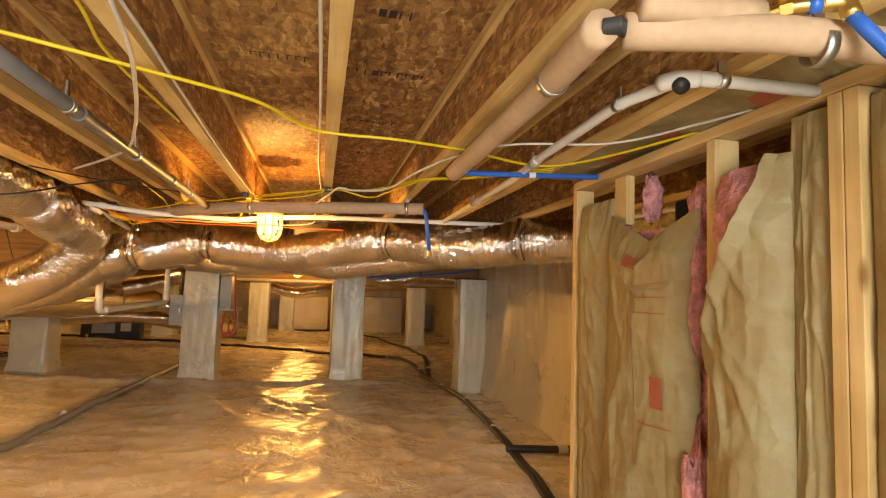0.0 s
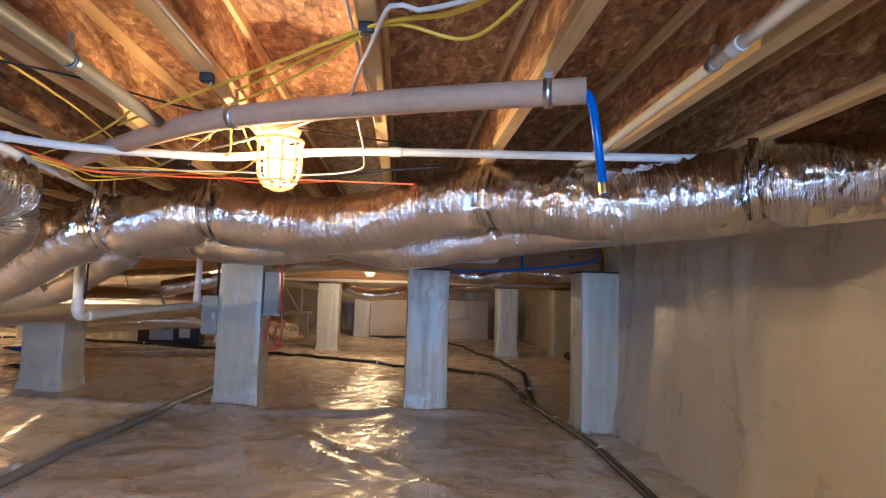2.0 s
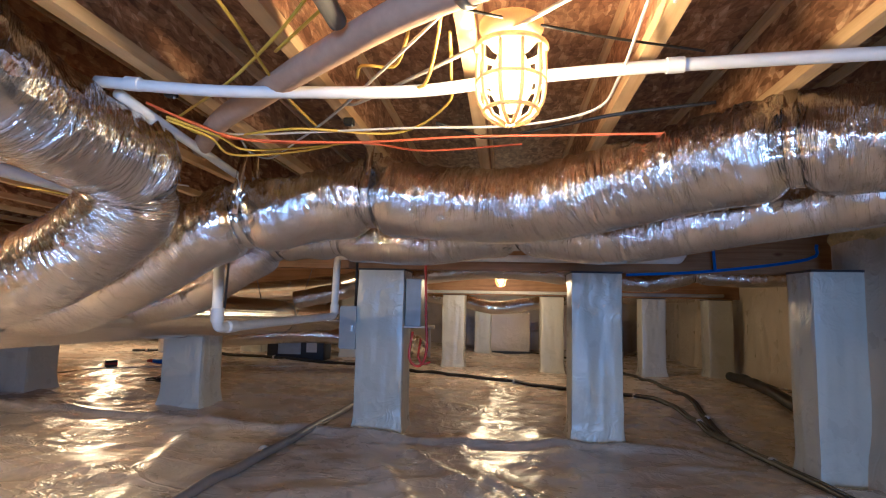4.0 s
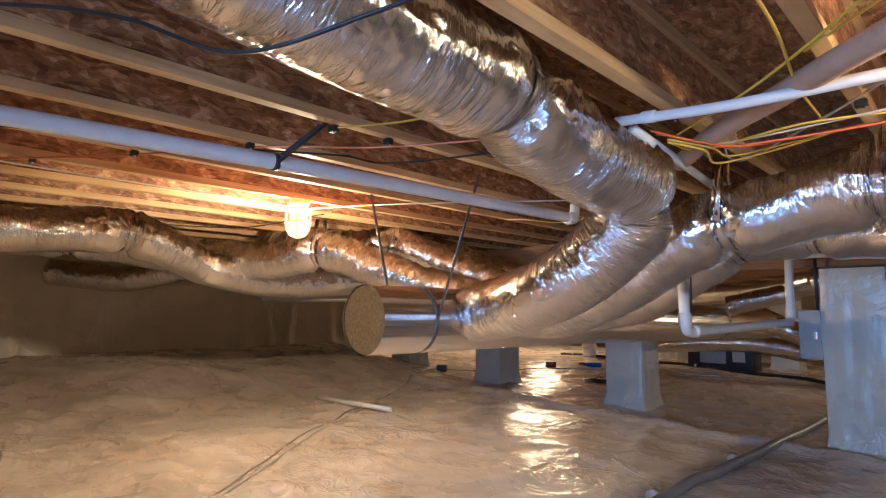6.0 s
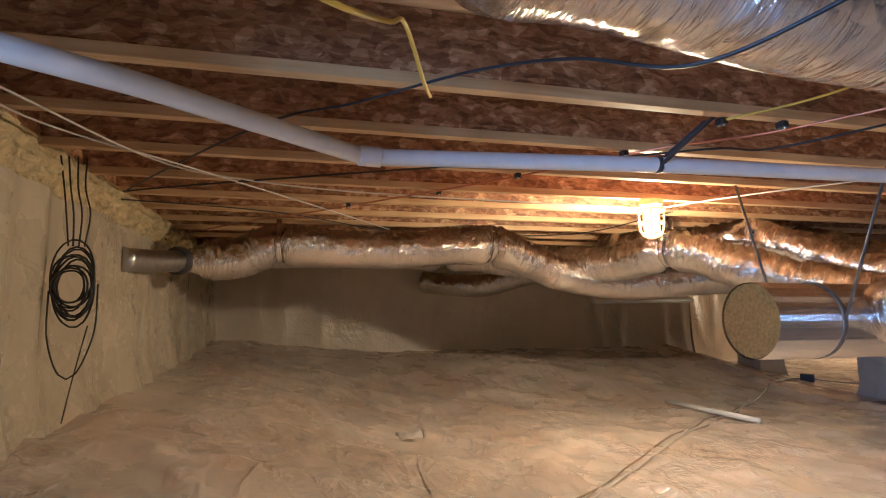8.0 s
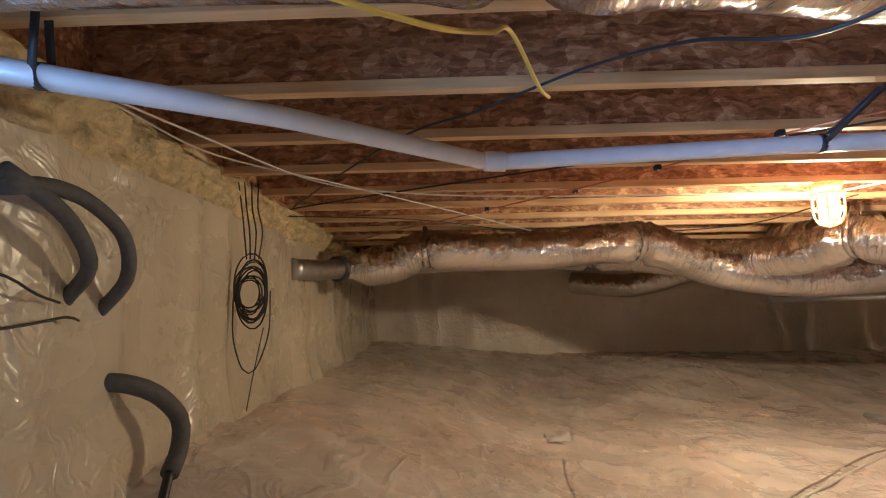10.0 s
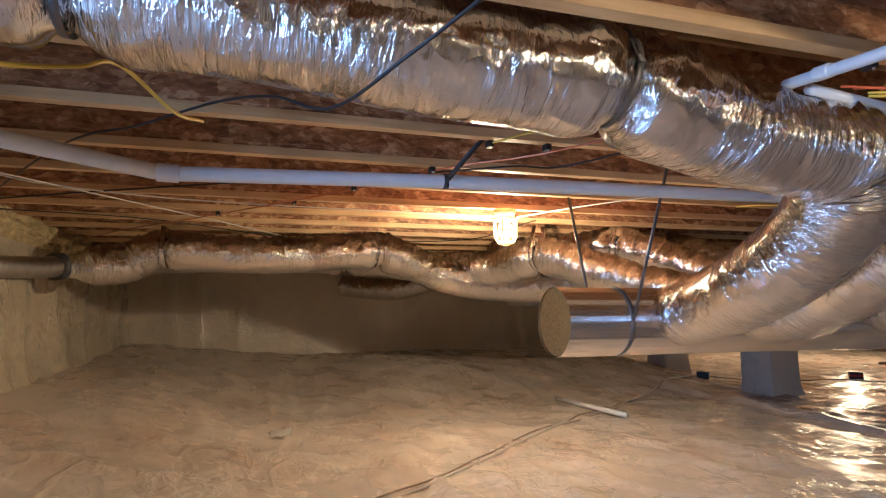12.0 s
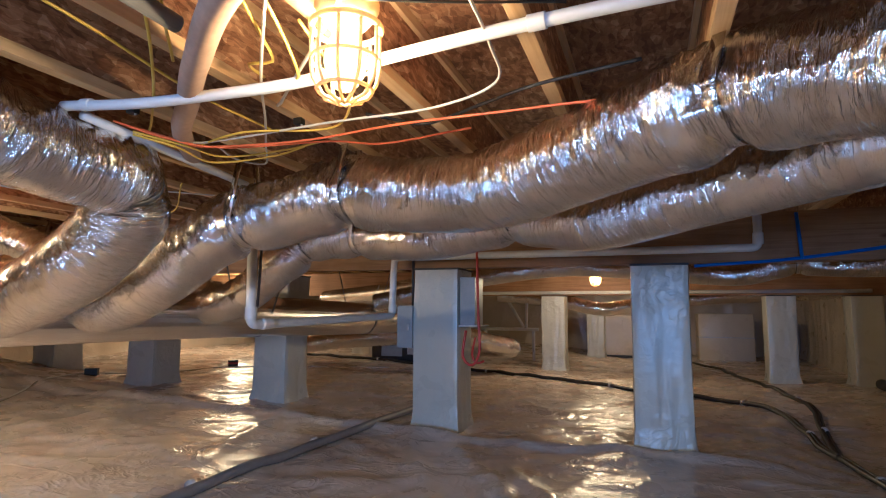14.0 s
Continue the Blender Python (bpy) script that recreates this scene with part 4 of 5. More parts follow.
cable([(-0.74, 3.85, 1.725), (-0.42, 3.6, 1.735), (-0.12, 3.24, 1.72), (0.06, 3.03, 1.735), (0.24, 3.0, 1.70), (0.35, 2.8, 1.715), (0.47, 2.6, 1.735), (0.65, 2.45, 1.73), (0.96, 2.19, 1.74)], M_YELLOW, YC)
cable([(-0.41, 3.52, 1.738), (0.03, 3.06, 1.738), (0.23, 2.93, 1.73), (0.47, 2.62, 1.738), (0.66, 2.47, 1.735), (0.97, 2.23, 1.74)], M_YELLOW, YC)
cable([(-0.90, 4.35, 1.735), (-0.76, 4.21, 1.71), (-0.15, 3.61, 1.71), (0.0, 3.17, 1.71), (0.07, 2.94, 1.73), (0.13, 2.93, 1.72), (0.26, 2.83, 1.71), (0.33, 2.72, 1.715), (0.39, 2.45, 1.73), (0.47, 2.2, 1.742)], M_WHITEC, WC, 0.0055)
cable([(-1.4, 3.0, 1.742), (-1.1, 3.28, 1.73), (-0.85, 3.46, 1.735), (-0.6, 3.69, 1.73), (-0.2, 3.89, 1.73), (0.14, 4.03, 1.738)], M_BLACK, BC, 0.0035)
cable([(-1.50, 4.25, 1.70), (-1.37, 4.37, 1.665), (-1.33, 4.46, 1.66), (-0.92, 4.52, 1.66), (-0.48, 4.47, 1.66), (0.0, 4.48, 1.665), (0.39, 4.46, 1.67), (1.0, 4.3, 1.72)], M_ORANGE, OC)
cable([(-1.50, 4.2, 1.70), (-1.38, 4.32, 1.66), (-1.25, 4.48, 1.655), (-0.92, 4.73, 1.72), (-0.68, 4.74, 1.69), (-0.3, 4.7, 1.70)], M_ORANGE, OC)
cable([(-1.50, 4.35, 1.69), (-1.42, 4.47, 1.67), (-1.08, 4.39, 1.67), (-0.74, 4.45, 1.67), (-0.54, 4.23, 1.685), (-0.51, 4.04, 1.71), (-0.5, 3.9, 1.745)], M_YELLOW, YC)
cable([(-1.46, 4.25, 1.66), (-1.38, 4.38, 1.64), (-1.41, 4.6, 1.64), (-1.25, 4.78, 1.70), (-1.07, 4.76, 1.72)], M_YELLOW, YC)
cable([(-1.46, 4.25, 1.67), (-1.36, 4.40, 1.65), (-1.36, 4.60, 1.66), (-1.2, 4.75, 1.71), (-0.95, 4.72, 1.72)], M_YELLOW, YC)
cable([(-1.48, 4.33, 1.69), (-1.42, 4.29, 1.70), (-1.14, 4.05, 1.70), (-0.91, 3.83, 1.715), (-0.75, 3.66, 1.735)], M_YELLOW, YC)
cable([(-0.8, 4.15, 1.742), (-0.75, 4.02, 1.72), (-0.66, 4.01, 1.71), (-0.61, 3.9, 1.72), (-0.57, 3.78, 1.742)], M_YELLOW, YC)
cable([(-0.72, 4.20, 1.742), (-0.66, 4.08, 1.68), (-0.58, 4.02, 1.66), (-0.53, 3.88, 1.70), (-0.5, 3.75, 1.742)], M_YELLOW, YC)
cable([(-1.38, 4.6, 1.70), (-1.41, 4.74, 1.69), (-1.40, 4.92, 1.715), (-1.16, 4.62, 1.70), (-0.95, 4.35, 1.69), (-0.73, 4.05, 1.69), (-0.44, 3.7, 1.735)], M_WHITEC, WC)
cable([(-1.45, 4.38, 1.69), (-1.32, 4.44, 1.67), (-0.7, 4.4, 1.67), (-0.34, 4.39, 1.67), (-0.1, 4.29, 1.68), (-0.06, 4.09, 1.70), (-0.06, 3.76, 1.742)], M_WHITEC, WC)
cable([(-0.6, 4.44, 1.70), (-0.5, 4.48, 1.68), (-0.41, 4.55, 1.68), (-0.17, 4.45, 1.69), (0.0, 4.41, 1.71), (0.3, 4.4, 1.74)], M_BLACK, BC, 0.006)
cable([(-0.98, 3.3, 1.742), (-0.98, 3.7, 1.72), (-1.02, 4.1, 1.70), (-1.04, 4.5, 1.71)], M_YELLOW, YC)
# west bay
cable([(-4.3, 0.95, 1.72), (-4.12, 1.0, 1.738), (-2.85, 1.79, 1.74), (-2.51, 2.13, 1.735), (-2.19, 2.42, 1.73), (-1.92, 2.60, 1.665), (-1.66, 2.74, 1.548), (-1.40, 2.88, 1.585), (-1.18, 3.05, 1.68), (-0.98, 3.2, 1.742)], M_BLACK, BC, 0.0045)
cable([(-2.1, 0.95, 1.70), (-2.32, 0.98, 1.738), (-2.64, 1.08, 1.735), (-3.38, 1.31, 1.735), (-3.7, 1.65, 1.735), (-3.92, 2.42, 1.738), (-4.02, 4.24, 1.738)], M_WHITEC, WC)
cable([(-2.1, 0.95, 1.69), (-2.39, 0.97, 1.735), (-2.93, 1.04, 1.735), (-3.52, 1.45, 1.735), (-4.48, 2.11, 1.735), (-5.4, 2.7, 1.74)], M_WHITEC, WC)
cable([(-5.9, 0.98, 1.74), (-5.16, 1.52, 1.738), (-4.48, 2.11, 1.735), (-3.56, 2.86, 1.735), (-3.18, 3.13, 1.735), (-2.75, 3.42, 1.735), (-2.41, 3.77, 1.738), (-1.6, 4.2, 1.74)], M_COPPER, "bare copper tube clipped across the joists", 0.005)
cable([(-4.35, 0.95, 1.73), (-4.15, 0.99, 1.738), (-3.39, 2.34, 1.738), (-2.94, 3.28, 1.738), (-2.7, 3.68, 1.738), (-2.6, 3.96, 1.74), (-1.7, 4.3, 1.742)], M_BLACK, BC, 0.005)
cable([(-4.2, 0.95, 1.70), (-4.7, 1.8, 1.74), (-5.5, 2.9, 1.735), (-5.3, 4.3, 1.738), (-4.1, 4.5, 1.738)], M_BLACK, BC, 0.004)
cable([(-1.30, 1.45, 1.742), (-1.40, 1.65, 1.60), (-1.50, 1.80, 1.575), (-1.65, 2.02, 1.575), (-1.84, 2.14, 1.66), (-1.98, 2.2, 1.735), (-2.23, 2.3, 1.70), (-2.42, 2.36, 1.742)], M_YELLOW, YC, 0.006)
cable([(-2.4, 3.45, 1.74), (-2.1, 3.6, 1.738), (-1.75, 3.62, 1.74)], M_YELLOW, YC)
cable([(-4.04, 4.3, 1.742), (-3.4, 4.6, 1.735), (-2.6, 5.2, 1.735), (-2.2, 5.6, 1.74)], M_WHITEC, WC)
cable([(-3.3, 5.6, 1.74), (-2.9, 5.3, 1.66), (-2.6, 5.5, 1.64), (-2.2, 5.2, 1.74)], M_YELLOW, YC)
cable([(1.96, 3.62, 1.56), (1.965, 3.6, 1.50), (1.96, 3.56, 1.37), (1.955, 3.53, 1.14), (1.955, 3.48, 0.98)], M_RED, "limp red wire hanging down the sheeted wall", 0.006)
cable([(1.96, 3.60, 1.56), (1.965, 3.58, 1.48), (1.96, 3.53, 1.37), (1.96, 3.51, 1.14), (1.955, 3.48, 0.99)], M_RED, "limp red wire hanging down the sheeted wall", 0.004)
cable([(1.96, 3.63, 1.56), (1.965, 3.66, 1.31), (1.96, 3.60, 1.09), (1.955, 3.50, 0.985)], M_BLACK, "thin dark wire hanging down the sheeted wall", 0.0025)


def on_floor(points, lift):
    return [(x, y, floor_at(x, y) + lift) for x, y in points]


def floor_line(points, n=14):
    """More points along a line of plan points, so that it follows the ground."""
    out = spline([(x, y, 0) for x, y in points], 0.25)
    return [(p.x, p.y) for p in out]


hose = pipe("grey_conduit", on_floor(floor_line([(-2.08, 2.6), (-2.0, 4.0), (-1.96, 4.93), (-1.94, 5.61), (-1.90, 6.44), (-1.84, 8.1), (-1.80, 9.2)]), 0.032), 0.03, M_CONDUIT, "grey plastic conduit lying across the floor sheet", "conduit", straight=False)
for q in ((-2.0, 5.2), (-1.96, 6.3)):
    zz = floor_at(*q) + 0.032
    part("tape_band", tube([Vector((q[0], q[1] - 0.03, zz)), Vector((q[0], q[1] + 0.03, zz))], 0.033, 16), M_TAPE, hose)


def bundle(points, label, offsets, bands):
    ob = thing("cable_bundle", label, "cable", "floor cables")
    plan = floor_line(points)
    for dx, dy, dz, r in offsets:
        line = [(x + dx, y + dy, z + dz) for x, y, z in on_floor(plan, r)]
        part("cable", tube(spline(line, 0.05), r, 10), M_BLACK, ob)
    for k in bands:
        k = min(k, len(plan) - 2)
        a = Vector((*plan[k], floor_at(*plan[k]) + 0.022)) + Vector((0.018, 0, 0))
        t = Vector((plan[k + 1][0] - plan[k][0], plan[k + 1][1] - plan[k][1], 0)).normalized()
        part("tape_band", tube([a - t * 0.015, a + t * 0.015], 0.033, 14), M_TAPE, ob)
    return ob


bundle([(1.30, 2.9), (1.45, 3.9), (1.50, 4.64), (1.57, 5.58), (1.60, 6.8), (1.55, 7.93), (1.38, 9.53), (0.21, 10.33), (-1.21, 11.04), (-2.9, 11.5), (-4.86, 11.87), (-7.0, 12.0)],
       "black insulated line set taped in a bundle along the floor", ((0, 0, 0, 0.021), (0.038, 0.01, 0.0, 0.017), (0.02, 0.0, 0.026, 0.010)), (6, 10, 14, 19, 24, 30, 38, 46, 54, 62))
bundle([(1.56, 7.7), (1.75, 9.0), (1.86, 9.9), (1.75, 12.0), (1.44, 15.0), (0.6, 16.6), (-0.4, 17.3)], "black insulated line running to the far end", ((0, 0, 0, 0.022), (0.04, 0, 0, 0.015)), (4, 10, 18))
pipe("black_hose", on_floor([(1.42, 4.02), (1.60, 4.0), (1.80, 3.98), (2.0, 3.97)], 0.04), 0.028, M_BLACK, "black foam-sleeved line going into the wall", "hose", straight=False, fittings=((1.85, 3.975, floor_at(1.85, 3.975) + 0.04),), fit_mat=M_TAPE)
cable(on_floor(floor_line([(-2.9, 2.7), (-3.42, 3.45), (-4.3, 4.62), (-5.2, 6.0), (-6.0, 7.13), (-6.3, 7.9), (-6.0, 9.0), (-5.0, 10.1), (-3.6, 10.9)]), 0.009), M_WHITEC, "pale extension cord trailing over the floor sheet", 0.008)
cable(on_floor(floor_line([(-2.95, 2.7), (-3.48, 3.47), (-4.33, 4.55), (-5.25, 6.05), (-6.05, 7.18)]), 0.006), M_CORD, "dull tan thin cord trailing over the floor sheet", 0.006)


# line hoses through the south-west wall
HS = "curved grey foam-sleeved refrigerant line entering the wall"
h1 = pipe("foam_sleeved_line", [(-2.46, 0.89, 0.85), (-2.50, 0.95, 0.845), (-2.58, 1.02, 0.80), (-2.69, 1.05, 0.70), (-2.68, 1.06, 0.60), (-2.60, 1.07, 0.53)], 0.031, M_GREYFOAM, HS, "hose", straight=False)
part("bare_tube", tube(spline([(-2.60, 1.07, 0.54), (-2.52, 1.09, 0.44), (-2.45, 1.12, 0.28)], 0.02), 0.017, 12), M_BLACK, h1)
pipe("foam_sleeved_line", [(-1.90, 1.02, 1.36), (-2.04, 1.03, 1.39), (-2.20, 1.03, 1.375), (-2.35, 1.03, 1.30), (-2.42, 1.0, 1.18), (-2.45, 0.89, 1.07)], 0.022, M_GREYFOAM, HS, "hose", straight=False)
pipe("foam_sleeved_line", [(-1.90, 1.02, 1.40), (-2.04, 1.03, 1.35), (-2.14, 1.03, 1.29), (-2.24, 1.0, 1.20), (-2.30, 0.89, 1.11)], 0.022, M_GREYFOAM, HS, "hose", straight=False)
cable([(-1.85, 0.96, 1.18), (-2.0, 0.96, 1.16), (-2.1, 0.96, 1.12), (-2.2, 0.95, 1.10)], M_BLACK, "thin dark wire on the sheeted wall", 0.004)
cable([(-1.85, 0.96, 1.02), (-2.05, 0.97, 1.04), (-2.2, 0.97, 1.06), (-2.28, 0.95, 1.05)], M_BLACK, "thin dark wire on the sheeted wall", 0.004)

coil = thing("cable_coil", "hanging coil of spare black cable on the sheeted wall", "cable coil")
random.seed(5)
CXY, CAX = Vector((-3.42, 1.02, 0)), Vector((-0.10, 0.97, 0)).normalized()


def coil_point(across, out, z):
    """A point of the coil: across its face, out of it, and up."""
    return CXY + CAX * across + Vector((CAX.y, -CAX.x, 0)) * out + Vector((0, 0, z))


for k in range(11):
    r, cz, ph = 0.050 + 0.030 * random.random(), 1.16 + 0.04 * random.random(), random.random() * 6
    rz = r * random.uniform(1.7, 2.2) if k < 7 else r * 1.25
    dx = random.uniform(-0.012, 0.012)
    part("loop", tube(spline([coil_point(dx + r * math.cos(a + ph), 0.016 * math.sin(a * 2 + k) + 0.004 * k, cz + rz * math.sin(a + ph)) for a in [i * 0.35 for i in range(19)]], 0.02), 0.0042, 6), M_BLACK, coil)
for dx in (-0.05, -0.02, 0.015, 0.05):
    part("tail", tube(spline([coil_point(dx * 0.6, 0, 1.34), coil_point(dx * 0.9, 0, 1.48), coil_point(dx * 0.8 - 0.02, 0, 1.60), coil_point(dx - 0.03, 0, 1.735)], 0.03), 0.0036, 6), M_BLACK, coil)
part("loose_loop", tube(spline([coil_point(-0.09, 0, 1.15), coil_point(-0.085, 0, 0.95), coil_point(-0.03, 0.02, 0.80), coil_point(0.03, 0.02, 0.80), coil_point(0.085, 0, 0.97), coil_point(0.09, 0, 1.18)], 0.02), 0.0036, 6), M_BLACK, coil)
part("loose_tail", tube(spline([coil_point(0.06, 0, 1.0), coil_point(0.02, 0.01, 0.78), coil_point(-0.01, 0.01, 0.60)], 0.02), 0.003, 6), M_BLACK, coil)


def cable_clip(x, y):
    ob = thing("cable_clip", "small black plastic cable clip nailed to a joist", "clip", "cable clips", at=(x, y, JOIST_Z))
    part("saddle", box(-0.018, -0.014, -0.026, 0.018, 0.014, -0.001, 0.004), M_BLACK, ob)
    part("nail", tube([Vector((0.012, 0, -0.032)), Vector((0.012, 0, -0.02))], 0.004, 8), M_STEEL, ob)
    return ob


for q in ((-2.40, 3.45), (-2.38, 3.70), (-3.33, 3.02), (-3.80, 2.72), (-4.30, 2.24), (-2.85, 3.33), (-1.43, 4.22), (-0.93, 4.52), (-0.46, 3.42), (0.015, 3.06)):
    cable_clip(*q)

# ---------------------------------------------------------------- lamps
def ring(r, z, n=24):
    return [Vector((r * math.cos(2 * math.pi * i / n), r * math.sin(2 * math.pi * i / n), z)) for i in range(n + 1)]


def caged_lamp(x, y, top, label):
    """Porch-type lamp: round base on the joist, glowing bulb, moulded cage."""
    ob = thing("caged_lamp", label, "lamp", "work lamps", at=(x, y, top))
    base = bmesh.new()
    tube([Vector((0, 0, 0)), Vector((0, 0, -0.012)), Vector((0, 0, -0.03)), Vector((0, 0, -0.05))], 0.066, 28, base, lambda i, s, a: (1.0, 1.0, 0.86, 0.62)[i])
    part("base", base, M_CAGE, ob)
    rim = tube(ring(0.07, -0.055), 0.007, 8)
    cage = part("cage", rim, M_CAGE, ob, "cream moulded cage")
    bulb = tube([Vector((0, 0, z)) for z in (-0.05, -0.075, -0.10, -0.13, -0.155, -0.178, -0.188)], 0.041, 20, None, lambda i, s, a: (0.5, 0.75, 1.0, 1.05, 0.9, 0.55, 0.15)[i])
    glow = part("bulb", bulb, M_BULB, ob, "bright warm bulb")
    glow.visible_shadow = False
    for k in range(10):
        a = 2 * math.pi * k / 10
        c, s = math.cos(a), math.sin(a)
        rib = tube(spline([(0.068 * c, 0.068 * s, -0.055), (0.069 * c, 0.069 * s, -0.12), (0.064 * c, 0.064 * s, -0.165), (0.045 * c, 0.045 * s, -0.198), (0.012 * c, 0.012 * s, -0.212)], 0.02), 0.0042, 6)
        part("cage_rib", rib, M_CAGE, cage)
    for rr, zz in ((0.069, -0.125), (0.055, -0.185)):
        part("cage_ring", tube(ring(rr, zz), 0.0042, 6), M_CAGE, cage)
    return ob


for lx, ly, lz, k in LAMPS:
    hung = lz < 1.7
    lamp = caged_lamp(lx, ly, lz, "lit caged work lamp on a stem under the joists" if hung else "lit caged work lamp fixed under the floor joists")
    lamp.scale = (1.16, 1.16, 1.16)
    if hung:
        part("stem", tube([Vector((0, 0, -0.005)), Vector((0, 0, (1.754 - lz) / 1.16))], 0.02, 12), M_CAGE, lamp)

# ---------------------------------------------------------------- far lines
pipe("drain_pipe", [(-7.62, 5.8, 1.30), (-7.62, 5.82, 1.16), (-7.62, 7.4, 1.18)], 0.03, M_PVC, "white plastic pipe with an elbow along the far sheeted wall", "pipe", fittings=((-7.62, 5.82, 1.2),))
pipe("black_hose", on_floor(floor_line([(3.28, 12.2), (3.19, 11.44), (3.05, 10.55), (2.88, 9.5), (2.72, 8.2)]), 0.075), 0.072, M_BLACK, "thick black drain hose on the far floor", "hose", straight=False)
tangle = thing("cable_tangle", "loose tangle of dark cord on the floor sheet", "cable")
random.seed(9)
for k in range(4):
    cx, cy, r = -4.35 + 0.12 * random.random(), 8.75 + 0.2 * random.random(), random.uniform(0.12, 0.3)
    pts = on_floor([(cx + r * math.cos(a * 0.5 + k) * random.uniform(0.85, 1.15), cy + 0.6 * r * math.sin(a * 0.5 + k)) for a in range(13)], 0.012 + 0.008 * k)
    part("loop", tube(spline(pts, 0.03), 0.007, 6), M_BLACK, tangle)


# ---------------------------------------------------------------- stud wall with insulation
SX = 1.18
stud_wall = tagged(new("partition_frame"), "open stud partition of pale sawn pine with a top plate", "partition", kind="structure")
for y in (2.435, 1.49, 1.06, 1.018, 0.42, -0.15, -0.75, -1.35):
    st = part("stud", box(SX, y - 0.019, -0.02, SX + 0.089, y + 0.019, 1.705, 0.003), M_STUD, stud_wall, smooth=False)
part("top_plate", box(SX, -1.9, 1.707, SX + 0.089, 2.454, 1.745, 0.003), M_PLATE, stud_wall, smooth=False)
part("cripple", box(SX + 0.03, 2.03, 1.50, SX + 0.068, 2.12, 1.705, 0.003), M_STUD, stud_wall, smooth=False)


def batt(y0, y1, z0, z1, bulge, seed, top_slump=0.0, label="kraft-faced glass wool batt bulging between studs", prints=(), tear=0.0):
    """A batt with creased brown paper in front and pink wool at its back and edges."""
    ob = thing("insulation_batt", label, "insulation", "wall batts", at=(SX, y0, z0))
    w, h = y1 - y0, z1 - z0

    def front(u, v):
        edge = math.sin(math.pi * u) ** 0.5 * min(1, (1 - v) * 9 + 0.15) ** 0.5
        f = max(0, 1 - abs(n3(u * 4.2, v * h * 0.9, seed)) * 2.6) ** 2
        g = max(0, 1 - abs(n3(u * 2.0 + v * 3, v * h * 4.5 - u * 2, seed + 3)) * 3.2) ** 2
        d = bulge * edge * (0.8 + 0.3 * n3(u * 1.2, v * 2.0, seed)) + 0.006 * f * edge + 0.014 * g * edge * min(1.0, w / 0.3) + 0.003 * n3(u * 9, v * h * 9, seed)
        slump = top_slump * (1 - abs(2 * u - 0.8)) * smooth(0.75, 1.0, v)
        return (-d + 0.03, u * w + 0.012 * n3(v * 5, u * 2, seed + 6), v * h - slump)

    def facing(u, v):
        # a tear runs down from the top, and the paper rolls over along it
        cut = tear * smooth(0.58, 0.98, v)
        x, y, z = front(u * (1 - cut), v)
        return (x - (0.030 * smooth(0.7, 1.0, u) * smooth(0.58, 0.68, v) if tear else 0.0), y, z)
    part("paper_facing", sheet(48, 150, facing), M_KRAFT, ob)
    if tear:
        part("bare_wool", sheet(40, 60, lambda u, v: tuple(Vector(front(u, 0.55 + 0.44 * v)) + Vector((0.02 + 0.012 * n3(u * 9, v * 14, seed) + 0.006 * n3(u * 30, v * 40, seed), 0, 0)))), M_PINK, ob, "bare pink glass wool")
    for u0, u1, v0, v1 in prints:
        part("print", sheet(6, 4, lambda u, v: tuple(Vector(front(u0 + u * (u1 - u0), v0 + v * (v1 - v0))) - Vector((0.004, 0, 0)))), M_PRINT, ob, "faded red print")

    def wool(u, v):
        a = u * 2 * math.pi
        return (0.085 + 0.05 * math.cos(a) + 0.012 * n3(a, v * 12, seed), w / 2 + (w / 2 - 0.005) * max(-1, min(1, 1.4 * math.sin(a))) + 0.010 * n3(a * 2, v * 20, seed + 1), v * (h - 0.01 - 0.5 * top_slump))
    part("glass_wool", sheet(20, 60, wool), M_PINK, ob, "pink glass wool")
    return ob


b1 = batt(2.12, 2.415, 0.0, 1.62, 0.05, 1.0)
BL = "kraft-faced glass wool batt bulging between studs"
b2 = batt(1.58, 2.13, 0.0, 1.53, 0.12, 2.0, 0.12, "kraft-faced glass wool batt slumped off its stud bay",
          ((0.16, 0.27, 0.54, 0.61), (0.40, 0.56, 0.90, 0.94), (0.14, 0.42, 0.75, 0.753), (0.14, 0.42, 0.79, 0.793), (0.14, 0.42, 0.83, 0.833), (0.12, 0.40, 0.50, 0.503), (0.43, 0.437, 0.3, 0.85)))
b3 = batt(1.20, 1.50, 0.0, 1.60, 0.125, 3.0, 0.0, "kraft-faced batt with its torn paper folded off pink wool", ((0.05, 0.13, 0.34, 0.42),), tear=0.85)
b3_side = batt(1.085, 1.215, 0.0, 1.69, 0.022, 3.6, 0.0, BL, ((0.30, 0.48, 0.30, 0.36),))
b4 = batt(0.45, 0.995, 0.0, 1.68, 0.06, 4.0)
b5 = batt(-0.12, 0.40, 0.0, 1.68, 0.06, 5.0)
b6 = batt(-0.72, -0.18, 0.0, 1.68, 0.06, 6.0)
b7 = batt(-1.32, -0.78, 0.0, 1.68, 0.06, 7.0)
tuft = thing("glass_wool_tuft", "torn pink glass wool stuffed at the stud top", "insulation")


